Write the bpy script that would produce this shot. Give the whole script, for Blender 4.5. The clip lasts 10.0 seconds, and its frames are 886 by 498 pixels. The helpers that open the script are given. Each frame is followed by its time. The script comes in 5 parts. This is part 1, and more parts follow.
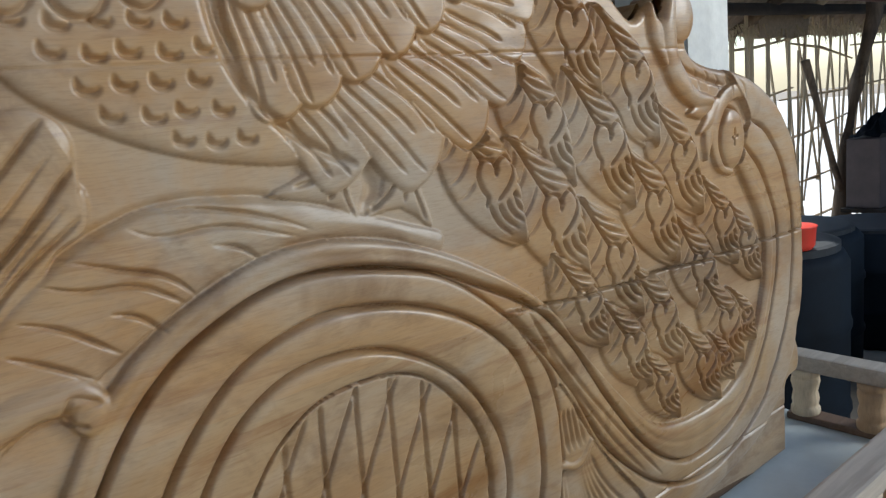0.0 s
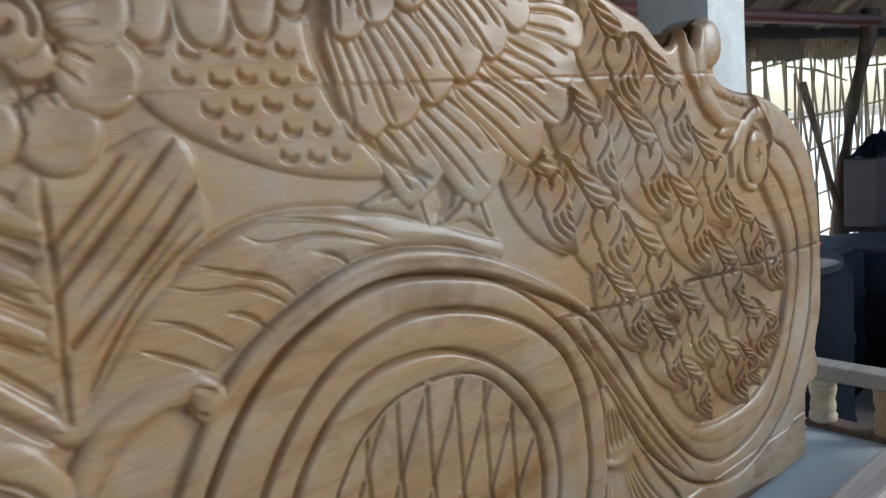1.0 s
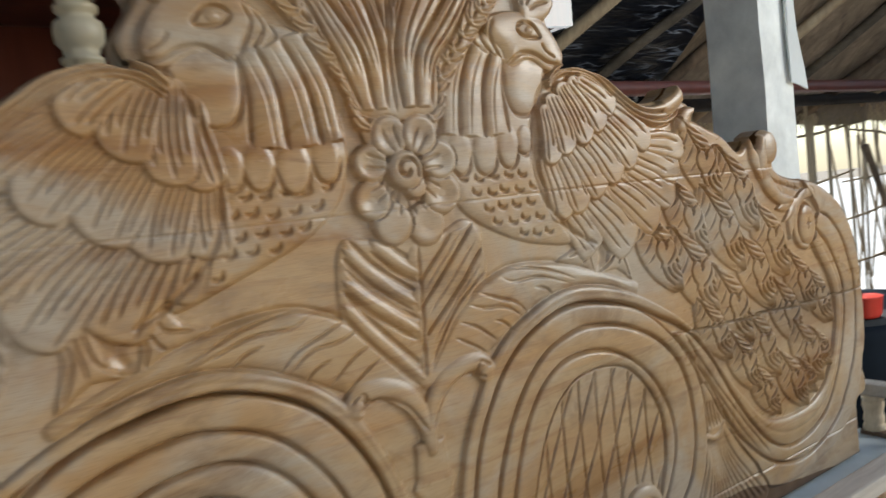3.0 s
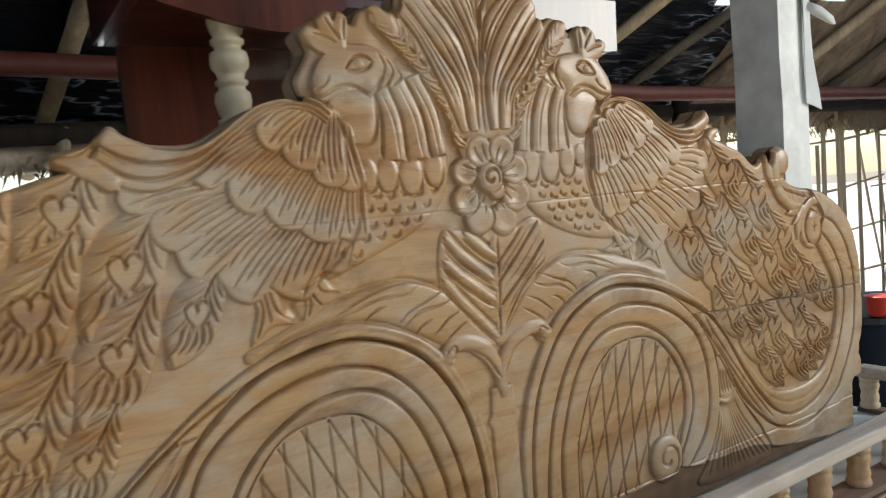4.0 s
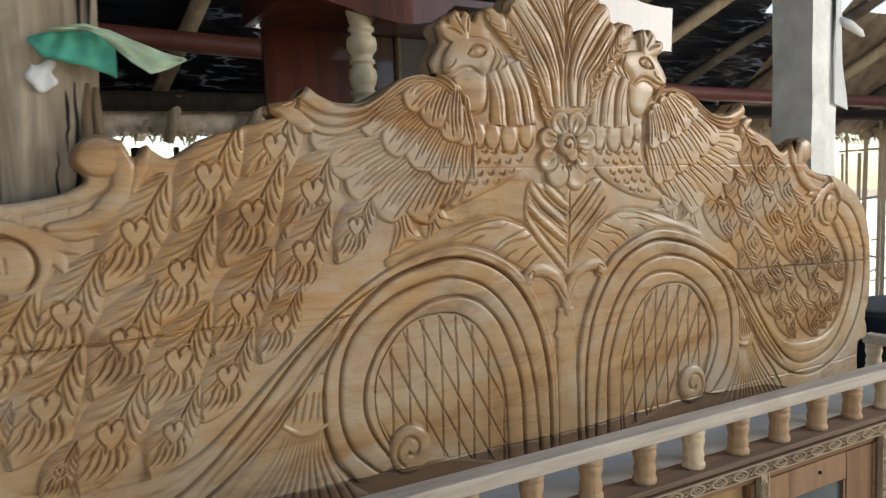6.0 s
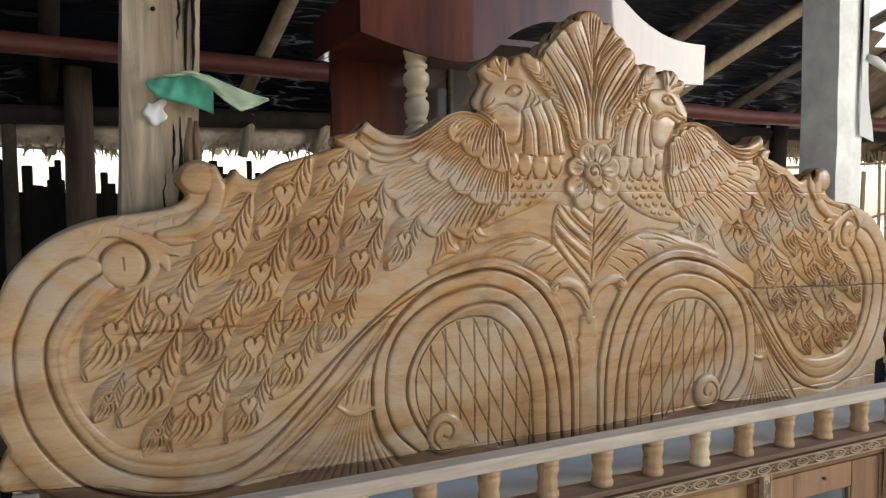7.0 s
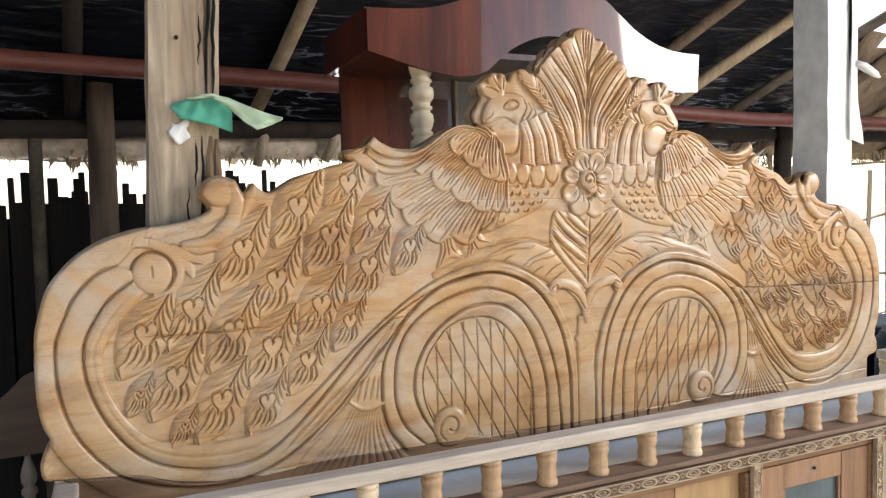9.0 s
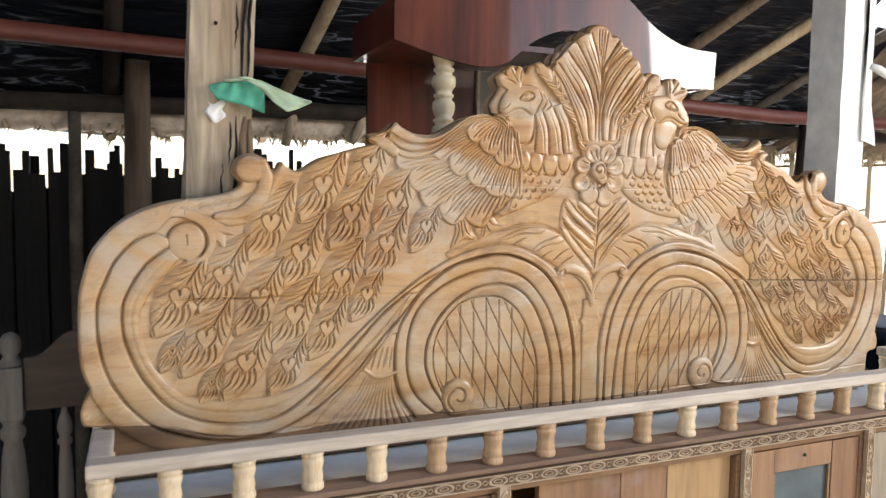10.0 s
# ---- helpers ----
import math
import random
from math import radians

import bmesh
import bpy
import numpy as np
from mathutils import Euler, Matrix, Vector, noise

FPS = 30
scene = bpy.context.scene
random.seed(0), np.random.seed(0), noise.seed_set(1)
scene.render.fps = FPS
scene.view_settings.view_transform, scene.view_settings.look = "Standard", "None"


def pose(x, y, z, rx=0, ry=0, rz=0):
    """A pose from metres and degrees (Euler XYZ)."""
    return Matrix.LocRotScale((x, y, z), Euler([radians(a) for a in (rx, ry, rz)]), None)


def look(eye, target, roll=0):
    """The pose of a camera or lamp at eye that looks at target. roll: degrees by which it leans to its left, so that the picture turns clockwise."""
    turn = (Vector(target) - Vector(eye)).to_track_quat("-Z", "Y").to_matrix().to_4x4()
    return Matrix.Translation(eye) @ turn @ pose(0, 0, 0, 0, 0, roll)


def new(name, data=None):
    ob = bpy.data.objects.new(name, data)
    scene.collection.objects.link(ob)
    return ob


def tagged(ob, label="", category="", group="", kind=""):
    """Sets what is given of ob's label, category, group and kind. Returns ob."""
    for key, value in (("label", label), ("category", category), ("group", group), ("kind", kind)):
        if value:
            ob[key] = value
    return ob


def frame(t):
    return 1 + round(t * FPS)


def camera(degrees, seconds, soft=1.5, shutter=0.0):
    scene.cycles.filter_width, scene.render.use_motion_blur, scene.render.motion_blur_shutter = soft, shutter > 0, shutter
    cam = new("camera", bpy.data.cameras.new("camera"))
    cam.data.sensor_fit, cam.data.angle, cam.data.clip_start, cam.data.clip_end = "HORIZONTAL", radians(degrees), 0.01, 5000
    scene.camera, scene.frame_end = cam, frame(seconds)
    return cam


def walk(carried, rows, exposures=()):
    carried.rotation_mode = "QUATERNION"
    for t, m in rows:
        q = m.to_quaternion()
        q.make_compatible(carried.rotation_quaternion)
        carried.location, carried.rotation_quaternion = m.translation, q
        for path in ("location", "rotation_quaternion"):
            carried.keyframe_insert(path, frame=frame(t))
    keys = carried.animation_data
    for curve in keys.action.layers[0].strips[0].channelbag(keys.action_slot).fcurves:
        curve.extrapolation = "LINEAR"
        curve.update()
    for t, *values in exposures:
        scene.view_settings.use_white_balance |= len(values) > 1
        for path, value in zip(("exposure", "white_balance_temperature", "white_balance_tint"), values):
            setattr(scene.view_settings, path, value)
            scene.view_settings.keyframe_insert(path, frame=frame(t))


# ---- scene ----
# camera and walk
cam = camera(62.0, 10.0, soft=1.25, shutter=0.7)
PATH = [
    (0, (0.0, -0.417, 1.429), (1.219, 1.124, 1.056), -5.8),
    (0.5, (-0.028, -0.422, 1.429), (1.191, 1.119, 1.056), -5.7),
    (1, (-0.069, -0.42, 1.433), (1.169, 1.117, 1.115), -5.8),
    (1.5, (-0.143, -0.434, 1.449), (1.117, 1.098, 1.193), -6.0),
    (2, (-0.233, -0.473, 1.463), (1.014, 1.081, 1.282), -6.7),
    (2.5, (-0.311, -0.532, 1.469), (0.902, 1.05, 1.318), -6.1),
    (3, (-0.382, -0.617, 1.474), (0.753, 1.025, 1.336), -6.7),
    (3.2, (-0.413, -0.662, 1.464), (0.678, 1.009, 1.33), -7.5),
    (4.3, (-0.597, -0.797, 1.499), (0.469, 0.886, 1.322), -4.5),
    (4.5, (-0.615, -0.82, 1.499), (0.435, 0.871, 1.304), -4.6),
    (5, (-0.701, -0.866, 1.468), (0.335, 0.835, 1.274), -3.4),
    (6.3, (-0.802, -1.013, 1.441), (0.136, 0.747, 1.293), -0.6),
    (6.5, (-0.818, -1.049, 1.44), (0.067, 0.738, 1.301), -0.1),
    (7, (-0.836, -1.138, 1.456), (0.013, 0.668, 1.323), -0.6),
    (7.5, (-0.842, -1.174, 1.461), (-0.011, 0.639, 1.305), -1.6),
    (8, (-0.842, -1.196, 1.46), (-0.013, 0.618, 1.315), -1.8),
    (8.5, (-0.854, -1.218, 1.466), (-0.028, 0.598, 1.329), -1.5),
    (9, (-0.856, -1.225, 1.466), (-0.041, 0.597, 1.341), -1.4),
    (9.5, (-0.868, -1.257, 1.469), (-0.059, 0.566, 1.326), -0.2),
    (10, (-0.875, -1.307, 1.462), (-0.116, 0.537, 1.299), 0.8),
]
EXPOSURES = [(0.0, 0.58, 6050, 5), (0.6, 0.60, 5950, 5), (1.0, 0.62, 5750, 4), (1.5, 0.68, 5350, 3), (2.0, 0.68, 6100, 4), (2.5, 0.72, 6300, 5), (3.0, 0.72, 6400, 5), (5.0, 0.88, 6800, 6), (6.5, 0.96, 6950, 8), (7.2, 1.05, 7000, 9), (8.2, 1.31, 7000, 10), (8.9, 1.66, 6950, 12), (10.0, 1.66, 6950, 12)]
walk(cam, [(t, look(eye, target, roll)) for t, eye, target, roll in PATH], EXPOSURES)

# world, sun, exposure
world = bpy.data.worlds.new("sky")
scene.world = world
world.use_nodes = True
wn = world.node_tree.nodes
sky = wn.new("ShaderNodeTexSky")
sky.sky_type, sky.sun_disc = "NISHITA", False
sky.sun_elevation, sky.sun_rotation = radians(58), radians(36)
wn["Background"].inputs["Strength"].default_value = 0.15
world.node_tree.links.new(sky.outputs[0], wn["Background"].inputs["Color"])
sun_data = bpy.data.lights.new("sun", "SUN")
sun_data.energy, sun_data.angle, sun_data.color = 3.5, radians(0.5), (1.0, 0.94, 0.86)
sun = new("sun", sun_data)
sun.matrix_world = look((2.2, 3, 6), (0, 0, 0))

# daylight through the wide opening at the front right
day_data = bpy.data.lights.new("opening_daylight", "AREA")
day_data.shape, day_data.size, day_data.size_y, day_data.energy, day_data.color = "RECTANGLE", 1.25, 1.2, 38.0, (1.0, 0.97, 0.93)
day = new("opening_daylight", day_data)
day.matrix_world = look((2.95, -2.1, 2.5), (0.0, 0.0, 1.3))

# materials
def nodes_of(name, rough=0.6, metal=0.0, spec=0.5):
    m = bpy.data.materials.new(name)
    m.use_nodes = True
    nt = m.node_tree
    b = nt.nodes["Principled BSDF"]
    b.inputs["Roughness"].default_value = rough
    b.inputs["Metallic"].default_value = metal
    b.inputs["Specular IOR Level"].default_value = spec
    return m, nt, b


def tex_coords(nt, scale, rot=(0, 0, 0)):
    tc = nt.nodes.new("ShaderNodeTexCoord")
    mp = nt.nodes.new("ShaderNodeMapping")
    mp.inputs["Scale"].default_value = scale
    mp.inputs["Rotation"].default_value = [radians(a) for a in rot]
    nt.links.new(tc.outputs["Object"], mp.inputs["Vector"])
    return mp.outputs[0]


def noise_of(nt, vec, scale, detail=6.0, rough=0.6, dist=0.0):
    n = nt.nodes.new("ShaderNodeTexNoise")
    n.inputs["Scale"].default_value, n.inputs["Detail"].default_value = scale, detail
    n.inputs["Roughness"].default_value, n.inputs["Distortion"].default_value = rough, dist
    nt.links.new(vec, n.inputs["Vector"])
    return n.outputs["Fac"]


def ramp_of(nt, fac, stops):
    r = nt.nodes.new("ShaderNodeValToRGB")
    el = r.color_ramp.elements
    while len(el) < len(stops):
        el.new(0.5)
    for e, (p, c) in zip(el, stops):
        e.position, e.color = p, (*c, 1.0)
    nt.links.new(fac, r.inputs["Fac"])
    return r.outputs["Color"]


def mix_of(nt, fac, a, b, how="MIX"):
    m = nt.nodes.new("ShaderNodeMix")
    m.data_type, m.blend_type = "RGBA", how
    for sock, val in ((m.inputs[0], fac), (m.inputs[6], a), (m.inputs[7], b)):
        if isinstance(val, (int, float)):
            sock.default_value = val
        elif isinstance(val, tuple):
            sock.default_value = (*val, 1.0)
        else:
            nt.links.new(val, sock)
    return m.outputs[2]


def bump_of(nt, b, fac, strength, distance):
    n = nt.nodes.new("ShaderNodeBump")
    n.inputs["Strength"].default_value, n.inputs["Distance"].default_value = strength, distance
    nt.links.new(fac, n.inputs["Height"])
    nt.links.new(n.outputs[0], b.inputs["Normal"])


def wood(name, light, dark, along="x", rough=0.55, grain=1.0, bump=0.25, stain=None, spec=0.4, deep=0.72):
    """Sawn or carved timber: long grain, broad patches of heartwood, fine pores."""
    m, nt, b = nodes_of(name, rough, 0.0, spec)
    k = {"x": (1.2, 14, 14), "y": (14, 1.2, 14), "z": (14, 14, 1.2)}[along]
    vec = tex_coords(nt, tuple(v * grain for v in k))
    fine = noise_of(nt, vec, 6.0, 8.0, 0.65, 0.4)
    broad = noise_of(nt, tex_coords(nt, tuple(0.16 * v for v in k), (3, 5, 2)), 3.0, 4.0, 0.55, 1.2)
    base = ramp_of(nt, broad, [(0.32, dark), (0.5, tuple(0.5 * (p + q) for p, q in zip(light, dark))), (0.66, light)])
    streak = ramp_of(nt, fine, [(0.35, (deep, deep * .97, deep * .93)), (0.6, (1.04, 1.03, 1.0))])
    col = mix_of(nt, 0.8, base, streak, "MULTIPLY")
    if stain:
        patch = noise_of(nt, tex_coords(nt, (1, 1, 1)), 5.0, 5.0, 0.6, 0.8)
        mask = ramp_of(nt, patch, [(0.55, (0, 0, 0)), (0.72, (0.7, 0.7, 0.7))])
        col = mix_of(nt, mask, col, stain)
    nt.links.new(col, b.inputs["Base Color"])
    bump_of(nt, b, fine, bump, 0.002)
    return m


def plain(name, col, rough=0.6, metal=0.0, vary=0.15, scale=12.0, bump=0.1, spec=0.5):
    m, nt, b = nodes_of(name, rough, metal, spec)
    f = noise_of(nt, tex_coords(nt, (1, 1, 1)), scale, 8.0, 0.65)
    col2 = ramp_of(nt, f, [(0.3, tuple(c * (1 - vary) for c in col)), (0.7, tuple(min(1, c * (1 + vary)) for c in col))])
    nt.links.new(col2, b.inputs["Base Color"])
    bump_of(nt, b, f, bump, 0.004)
    return m


def carved_teak():
    """Sanded, unfinished teak in glued planks: each plank its own tone, bands of heartwood, grey dust, stains along a joint, fine pores."""
    m, nt, b = nodes_of("carved_teak", 0.45, 0.0, 0.62)
    flow = noise_of(nt, tex_coords(nt, (0.9, 3, 4.2), (0, 6, 0)), 2.2, 4.0, 0.5, 1.8)
    base = ramp_of(nt, flow, [(0.28, (0.31, 0.150, 0.050)), (0.42, (0.43, 0.255, 0.110)), (0.55, (0.465, 0.300, 0.146)), (0.70, (0.490, 0.333, 0.178))])
    # planks meet in slightly slanting joints
    tc = nt.nodes.new("ShaderNodeTexCoord")
    xyz = nt.nodes.new("ShaderNodeSeparateXYZ")
    nt.links.new(tc.outputs["Object"], xyz.inputs[0])
    plank = nt.nodes.new("ShaderNodeValToRGB")
    plank.color_ramp.interpolation = "CONSTANT"
    el = plank.color_ramp.elements
    for p, c in ((0.292, (1.02, 0.97, 0.90)), (0.500, (1.06, 1.00, 0.93)), (0.640, (0.97, 0.93, 0.86))):
        el.new(p).color = (*c, 1.0)
    el[0].color, el[-1].color = (0.97, 1.0, 1.05, 1.0), (0.97, 0.93, 0.86, 1.0)
    nt.links.new(xyz.outputs[2], plank.inputs["Fac"])
    base = mix_of(nt, 1.0, base, plank.outputs["Color"], "MULTIPLY")
    veins = noise_of(nt, tex_coords(nt, (1.0, 9, 22), (0, -3, 0)), 5.0, 8.0, 0.7, 0.8)
    col = mix_of(nt, 0.45, base, ramp_of(nt, veins, [(0.30, (0.74, 0.66, 0.56)), (0.46, (0.98, 0.97, 0.96)), (0.66, (1.04, 1.04, 1.04))]), "MULTIPLY")
    streak = noise_of(nt, tex_coords(nt, (0.7, 4, 13), (0, 5, 0)), 3.4, 5.0, 0.6, 2.2)
    col = mix_of(nt, ramp_of(nt, streak, [(0.55, (0, 0, 0)), (0.64, (0.5, 0.5, 0.5)), (0.72, (0.1, 0.1, 0.1))]), col, (0.29, 0.125, 0.042))
    dust = noise_of(nt, tex_coords(nt, (1, 1, 1.6)), 4.2, 6.0, 0.62, 1.0)
    col = mix_of(nt, ramp_of(nt, dust, [(0.47, (0, 0, 0)), (0.64, (0.8, 0.8, 0.8))]), col, (0.46, 0.375, 0.275))
    soil = noise_of(nt, tex_coords(nt, (1.6, 3, 3.4), (0, -8, 0)), 3.1, 7.0, 0.68, 1.4)
    col = mix_of(nt, ramp_of(nt, soil, [(0.53, (0, 0, 0)), (0.68, (0.65, 0.65, 0.65))]), col, (0.20, 0.105, 0.046))
    # water stain that has crept along the open joint near one end
    def span(out, lo, mid, hi):
        n = nt.nodes.new("ShaderNodeMapRange")
        n.inputs["From Min"].default_value, n.inputs["From Max"].default_value = lo, mid
        nt.links.new(out, n.inputs["Value"])
        o = nt.nodes.new("ShaderNodeMapRange")
        o.inputs["From Min"].default_value, o.inputs["From Max"].default_value = hi, mid
        nt.links.new(out, o.inputs["Value"])
        k = nt.nodes.new("ShaderNodeMath")
        k.operation = "MULTIPLY"
        nt.links.new(n.outputs[0], k.inputs[0])
        nt.links.new(o.outputs[0], k.inputs[1])
        return k.outputs[0]
    wet = nt.nodes.new("ShaderNodeMath")
    wet.operation = "MULTIPLY"
    nt.links.new(span(xyz.outputs[2], 0.215, 0.286, 0.335), wet.inputs[0])
    nt.links.new(span(xyz.outputs[0], 0.36, 0.66, 0.95), wet.inputs[1])
    blot = mix_of(nt, wet.outputs[0], (0.0, 0.0, 0.0), ramp_of(nt, soil, [(0.28, (0.25, 0.25, 0.25)), (0.55, (0.75, 0.75, 0.75))]))
    col = mix_of(nt, blot, col, (0.17, 0.10, 0.055))
    pores = noise_of(nt, tex_coords(nt, (6, 60, 60)), 12.0, 4.0, 0.7)
    col = mix_of(nt, 0.35, col, ramp_of(nt, pores, [(0.36, (0.66, 0.60, 0.52)), (0.52, (1, 1, 1))]), "MULTIPLY")
    nt.links.new(col, b.inputs["Base Color"])
    rough = ramp_of(nt, dust, [(0.35, (0.25, 0.25, 0.25)), (0.70, (0.46, 0.46, 0.46))])
    nt.links.new(rough, b.inputs["Roughness"])
    bump_of(nt, b, veins, 0.10, 0.0012)
    return m


CARVED = carved_teak()
RAIL_WOOD = wood("pale_planed_wood", (0.58, 0.52, 0.445), (0.45, 0.39, 0.32), "x", 0.62, 1.0, 0.25, (0.36, 0.30, 0.24))
TURNED_PALE = wood("turned_pale_wood", (0.78, 0.66, 0.47), (0.62, 0.48, 0.31), "z", 0.55, 2.0, 0.25, (0.40, 0.28, 0.17))
TURNED_DARK = wood("turned_orange_wood", (0.55, 0.39, 0.23), (0.40, 0.255, 0.145), "z", 0.55, 2.0, 0.25, (0.33, 0.22, 0.14))
FRAME_WOOD = wood("cabinet_frame_wood", (0.33, 0.20, 0.11), (0.20, 0.11, 0.058), "x", 0.6)
DOOR_WOOD = wood("cabinet_door_wood", (0.33, 0.195, 0.110), (0.20, 0.108, 0.060), "z", 0.6, 0.7, 0.2, (0.30, 0.225, 0.20))
END_WOOD = wood("grey_tan_board", (0.36, 0.31, 0.24), (0.27, 0.225, 0.17), "z", 0.65, 0.8, 0.2, (0.25, 0.21, 0.18))
YELLOW_PLANK = wood("yellow_brown_plank", (0.47, 0.31, 0.16), (0.34, 0.205, 0.10), "z", 0.6, 0.7, 0.2)
MOULD_GROUND = wood("brown_moulding_ground", (0.20, 0.125, 0.070), (0.12, 0.07, 0.04), "x", 0.6)
# darker teak of the bottom board, with the shading there painted in as well
LOWER_BOARD = wood("dark_shaded_bottom_teak", (0.23, 0.135, 0.07), (0.10, 0.057, 0.03), "x", 0.5, 0.8, 0.2, (0.10, 0.06, 0.035))
POST_WOOD = wood("weathered_post_wood", (0.52, 0.44, 0.33), (0.27, 0.195, 0.125), "z", 0.8, 0.55, 0.9, (0.20, 0.135, 0.085), 0.3, 0.42)
POLISHED = wood("polished_mahogany", (0.170, 0.042, 0.020), (0.045, 0.012, 0.009), "z", 0.34, 0.7, 0.015, None, 0.25)
POLISHED.node_tree.nodes["Principled BSDF"].inputs["Coat Weight"].default_value = 0.8
POLISHED.node_tree.nodes["Principled BSDF"].inputs["Coat Roughness"].default_value = 0.035
GREY_PAINT = plain("grey_primer", (0.58, 0.62, 0.60), 0.6, 0, 0.16, 7.0)
CHALK = plain("limewashed_pillar", (0.84, 0.84, 0.79), 0.85, 0, 0.16, 14.0, 0.5)
PIPE = plain("red_oxide_pole", (0.12, 0.034, 0.024), 0.5, 0, 0.2, 20.0)
BROWN_TRUNK = wood("barked_brown_trunk", (0.20, 0.145, 0.10), (0.055, 0.038, 0.028), "z", 0.9, 0.8, 0.6, (0.022, 0.016, 0.012))
# bark darkened to near-black, the dimness under the roof included in the colour
BARK = wood("shade_dark_bark", (0.032, 0.023, 0.016), (0.012, 0.008, 0.006), "z", 0.9, 0.8, 0.6)
BAMBOO = wood("old_bamboo", (0.46, 0.37, 0.25), (0.28, 0.205, 0.13), "z", 0.7, 0.8, 0.3)


def roof_sheeting():
    """Black plastic sheet with sharp folds that run aslant, daylight glints painted pale along them."""
    m, nt, b = nodes_of("black_roof_sheeting", 0.34, 0.0, 0.35)
    vec = tex_coords(nt, (0.9, 4.5, 4.5), (25, 0, 62))
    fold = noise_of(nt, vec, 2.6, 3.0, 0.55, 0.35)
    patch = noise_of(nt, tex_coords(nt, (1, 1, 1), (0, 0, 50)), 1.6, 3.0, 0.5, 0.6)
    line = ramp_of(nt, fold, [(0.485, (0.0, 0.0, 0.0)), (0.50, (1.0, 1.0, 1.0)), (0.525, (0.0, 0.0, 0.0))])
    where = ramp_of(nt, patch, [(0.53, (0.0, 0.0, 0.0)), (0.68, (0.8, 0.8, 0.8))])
    # bluish-white glints of daylight, put into the base colour along the fold lines
    fold_glints = mix_of(nt, where, (0.0, 0.0, 0.0), line)
    nt.links.new(mix_of(nt, fold_glints, (0.0040, 0.0050, 0.0085), (0.30, 0.34, 0.42)), b.inputs["Base Color"])
    bump_of(nt, b, fold, 0.9, 0.05)
    return m


SHEET = roof_sheeting()
YARD = plain("pale_yard_brightener", (0.66, 0.64, 0.60), 0.9, 0, 0.12, 1.5, 0.2)
EARTH = plain("trodden_earth", (0.30, 0.25, 0.19), 0.95, 0, 0.25, 3.0, 0.5)
GREEN = plain("green_cloth", (0.07, 0.34, 0.24), 0.9, 0, 0.2, 30.0)
PALE_GREEN = plain("pale_green_cloth", (0.40, 0.52, 0.36), 0.9, 0, 0.2, 30.0)
DARK_GLASS = plain("dull_glass", (0.10, 0.13, 0.14), 0.25, 0, 0.3, 6.0, 0.02)
DARK_STUFF = plain("dark_plastic", (0.010, 0.014, 0.020), 0.6, 0, 0.4, 8.0)
RED_PLASTIC = plain("red_plastic", (0.65, 0.05, 0.03), 0.4, 0, 0.1, 8.0)
STRIP_WOOD = wood("pressed_strip_wood", (0.54, 0.43, 0.31), (0.40, 0.30, 0.20), "x", 0.6)
LEDGE_WOOD = wood("bare_brown_ledge", (0.25, 0.165, 0.115), (0.15, 0.095, 0.062), "x", 0.7)
GREY_POLE = wood("grey_round_timber", (0.12, 0.10, 0.075), (0.055, 0.045, 0.034), "y", 0.85, 0.8, 0.4)
GREY_TURNED = wood("dusty_turned_wood", (0.21, 0.19, 0.165), (0.13, 0.115, 0.095), "z", 0.7)
DUSKY_PANEL = wood("dusky_brown_panel", (0.095, 0.064, 0.044), (0.055, 0.038, 0.027), "x", 0.7)
COLUMN_PAINT = plain("cream_column_paint", (0.66, 0.55, 0.36), 0.45, 0, 0.12, 25.0, 0.05)
DULL_PLATE = plain("dull_grey_plate", (0.30, 0.29, 0.27), 0.4, 0, 0.15, 4.0, 0.05)
# near-black so that the colour itself carries the deep shade at the back
BLACK_WOOD = wood("shade_black_wood", (0.010, 0.008, 0.006), (0.005, 0.004, 0.003), "z", 0.9, 0.8, 0.4)
SACK = plain("grey_sacking", (0.30, 0.24, 0.18), 0.95, 0, 0.2, 40.0, 0.5)
WHITE_SHEET = plain("white_sheet", (0.70, 0.71, 0.68), 0.9, 0, 0.08, 10.0, 0.2)
BLUE_PLASTIC = plain("dark_blue_plastic", (0.005, 0.009, 0.015), 0.7, 0, 0.4, 5.0, 0.3, 0.15)
EAVE_STRAW = plain("pale_dusty_thatch", (0.50, 0.42, 0.33), 0.9, 0, 0.35, 22.0, 0.6)
OLD_THATCH = wood("old_brown_thatch", (0.26, 0.20, 0.145), (0.13, 0.095, 0.065), "y", 0.9, 0.5, 0.9)
ROTTEN = wood("rotten_brown_wood", (0.22, 0.15, 0.09), (0.10, 0.065, 0.04), "z", 0.9, 1.2, 0.7)
BROWN_BOX = plain("brown_violet_box", (0.075, 0.055, 0.055), 0.6, 0, 0.25, 6.0, 0.2)
STRAW = wood("old_straw", (0.40, 0.32, 0.20), (0.22, 0.17, 0.10), "z", 0.9)
# mesh helpers
def part(name, bm, material, parent=None, label="", smooth=False):
    me = bpy.data.meshes.new(name)
    bm.to_mesh(me)
    bm.free()
    me.materials.append(material)
    if smooth:
        me.polygons.foreach_set("use_smooth", [True] * len(me.polygons))
    ob = new(name, me)
    ob.parent = parent
    if label:
        ob["label"] = label
    return ob


def thing(name, at=(0, 0, 0), label="", category="", group="", kind=""):
    ob = new(name)
    ob.location = at
    ob.empty_display_size = 0.05
    return tagged(ob, label, category, group, kind)


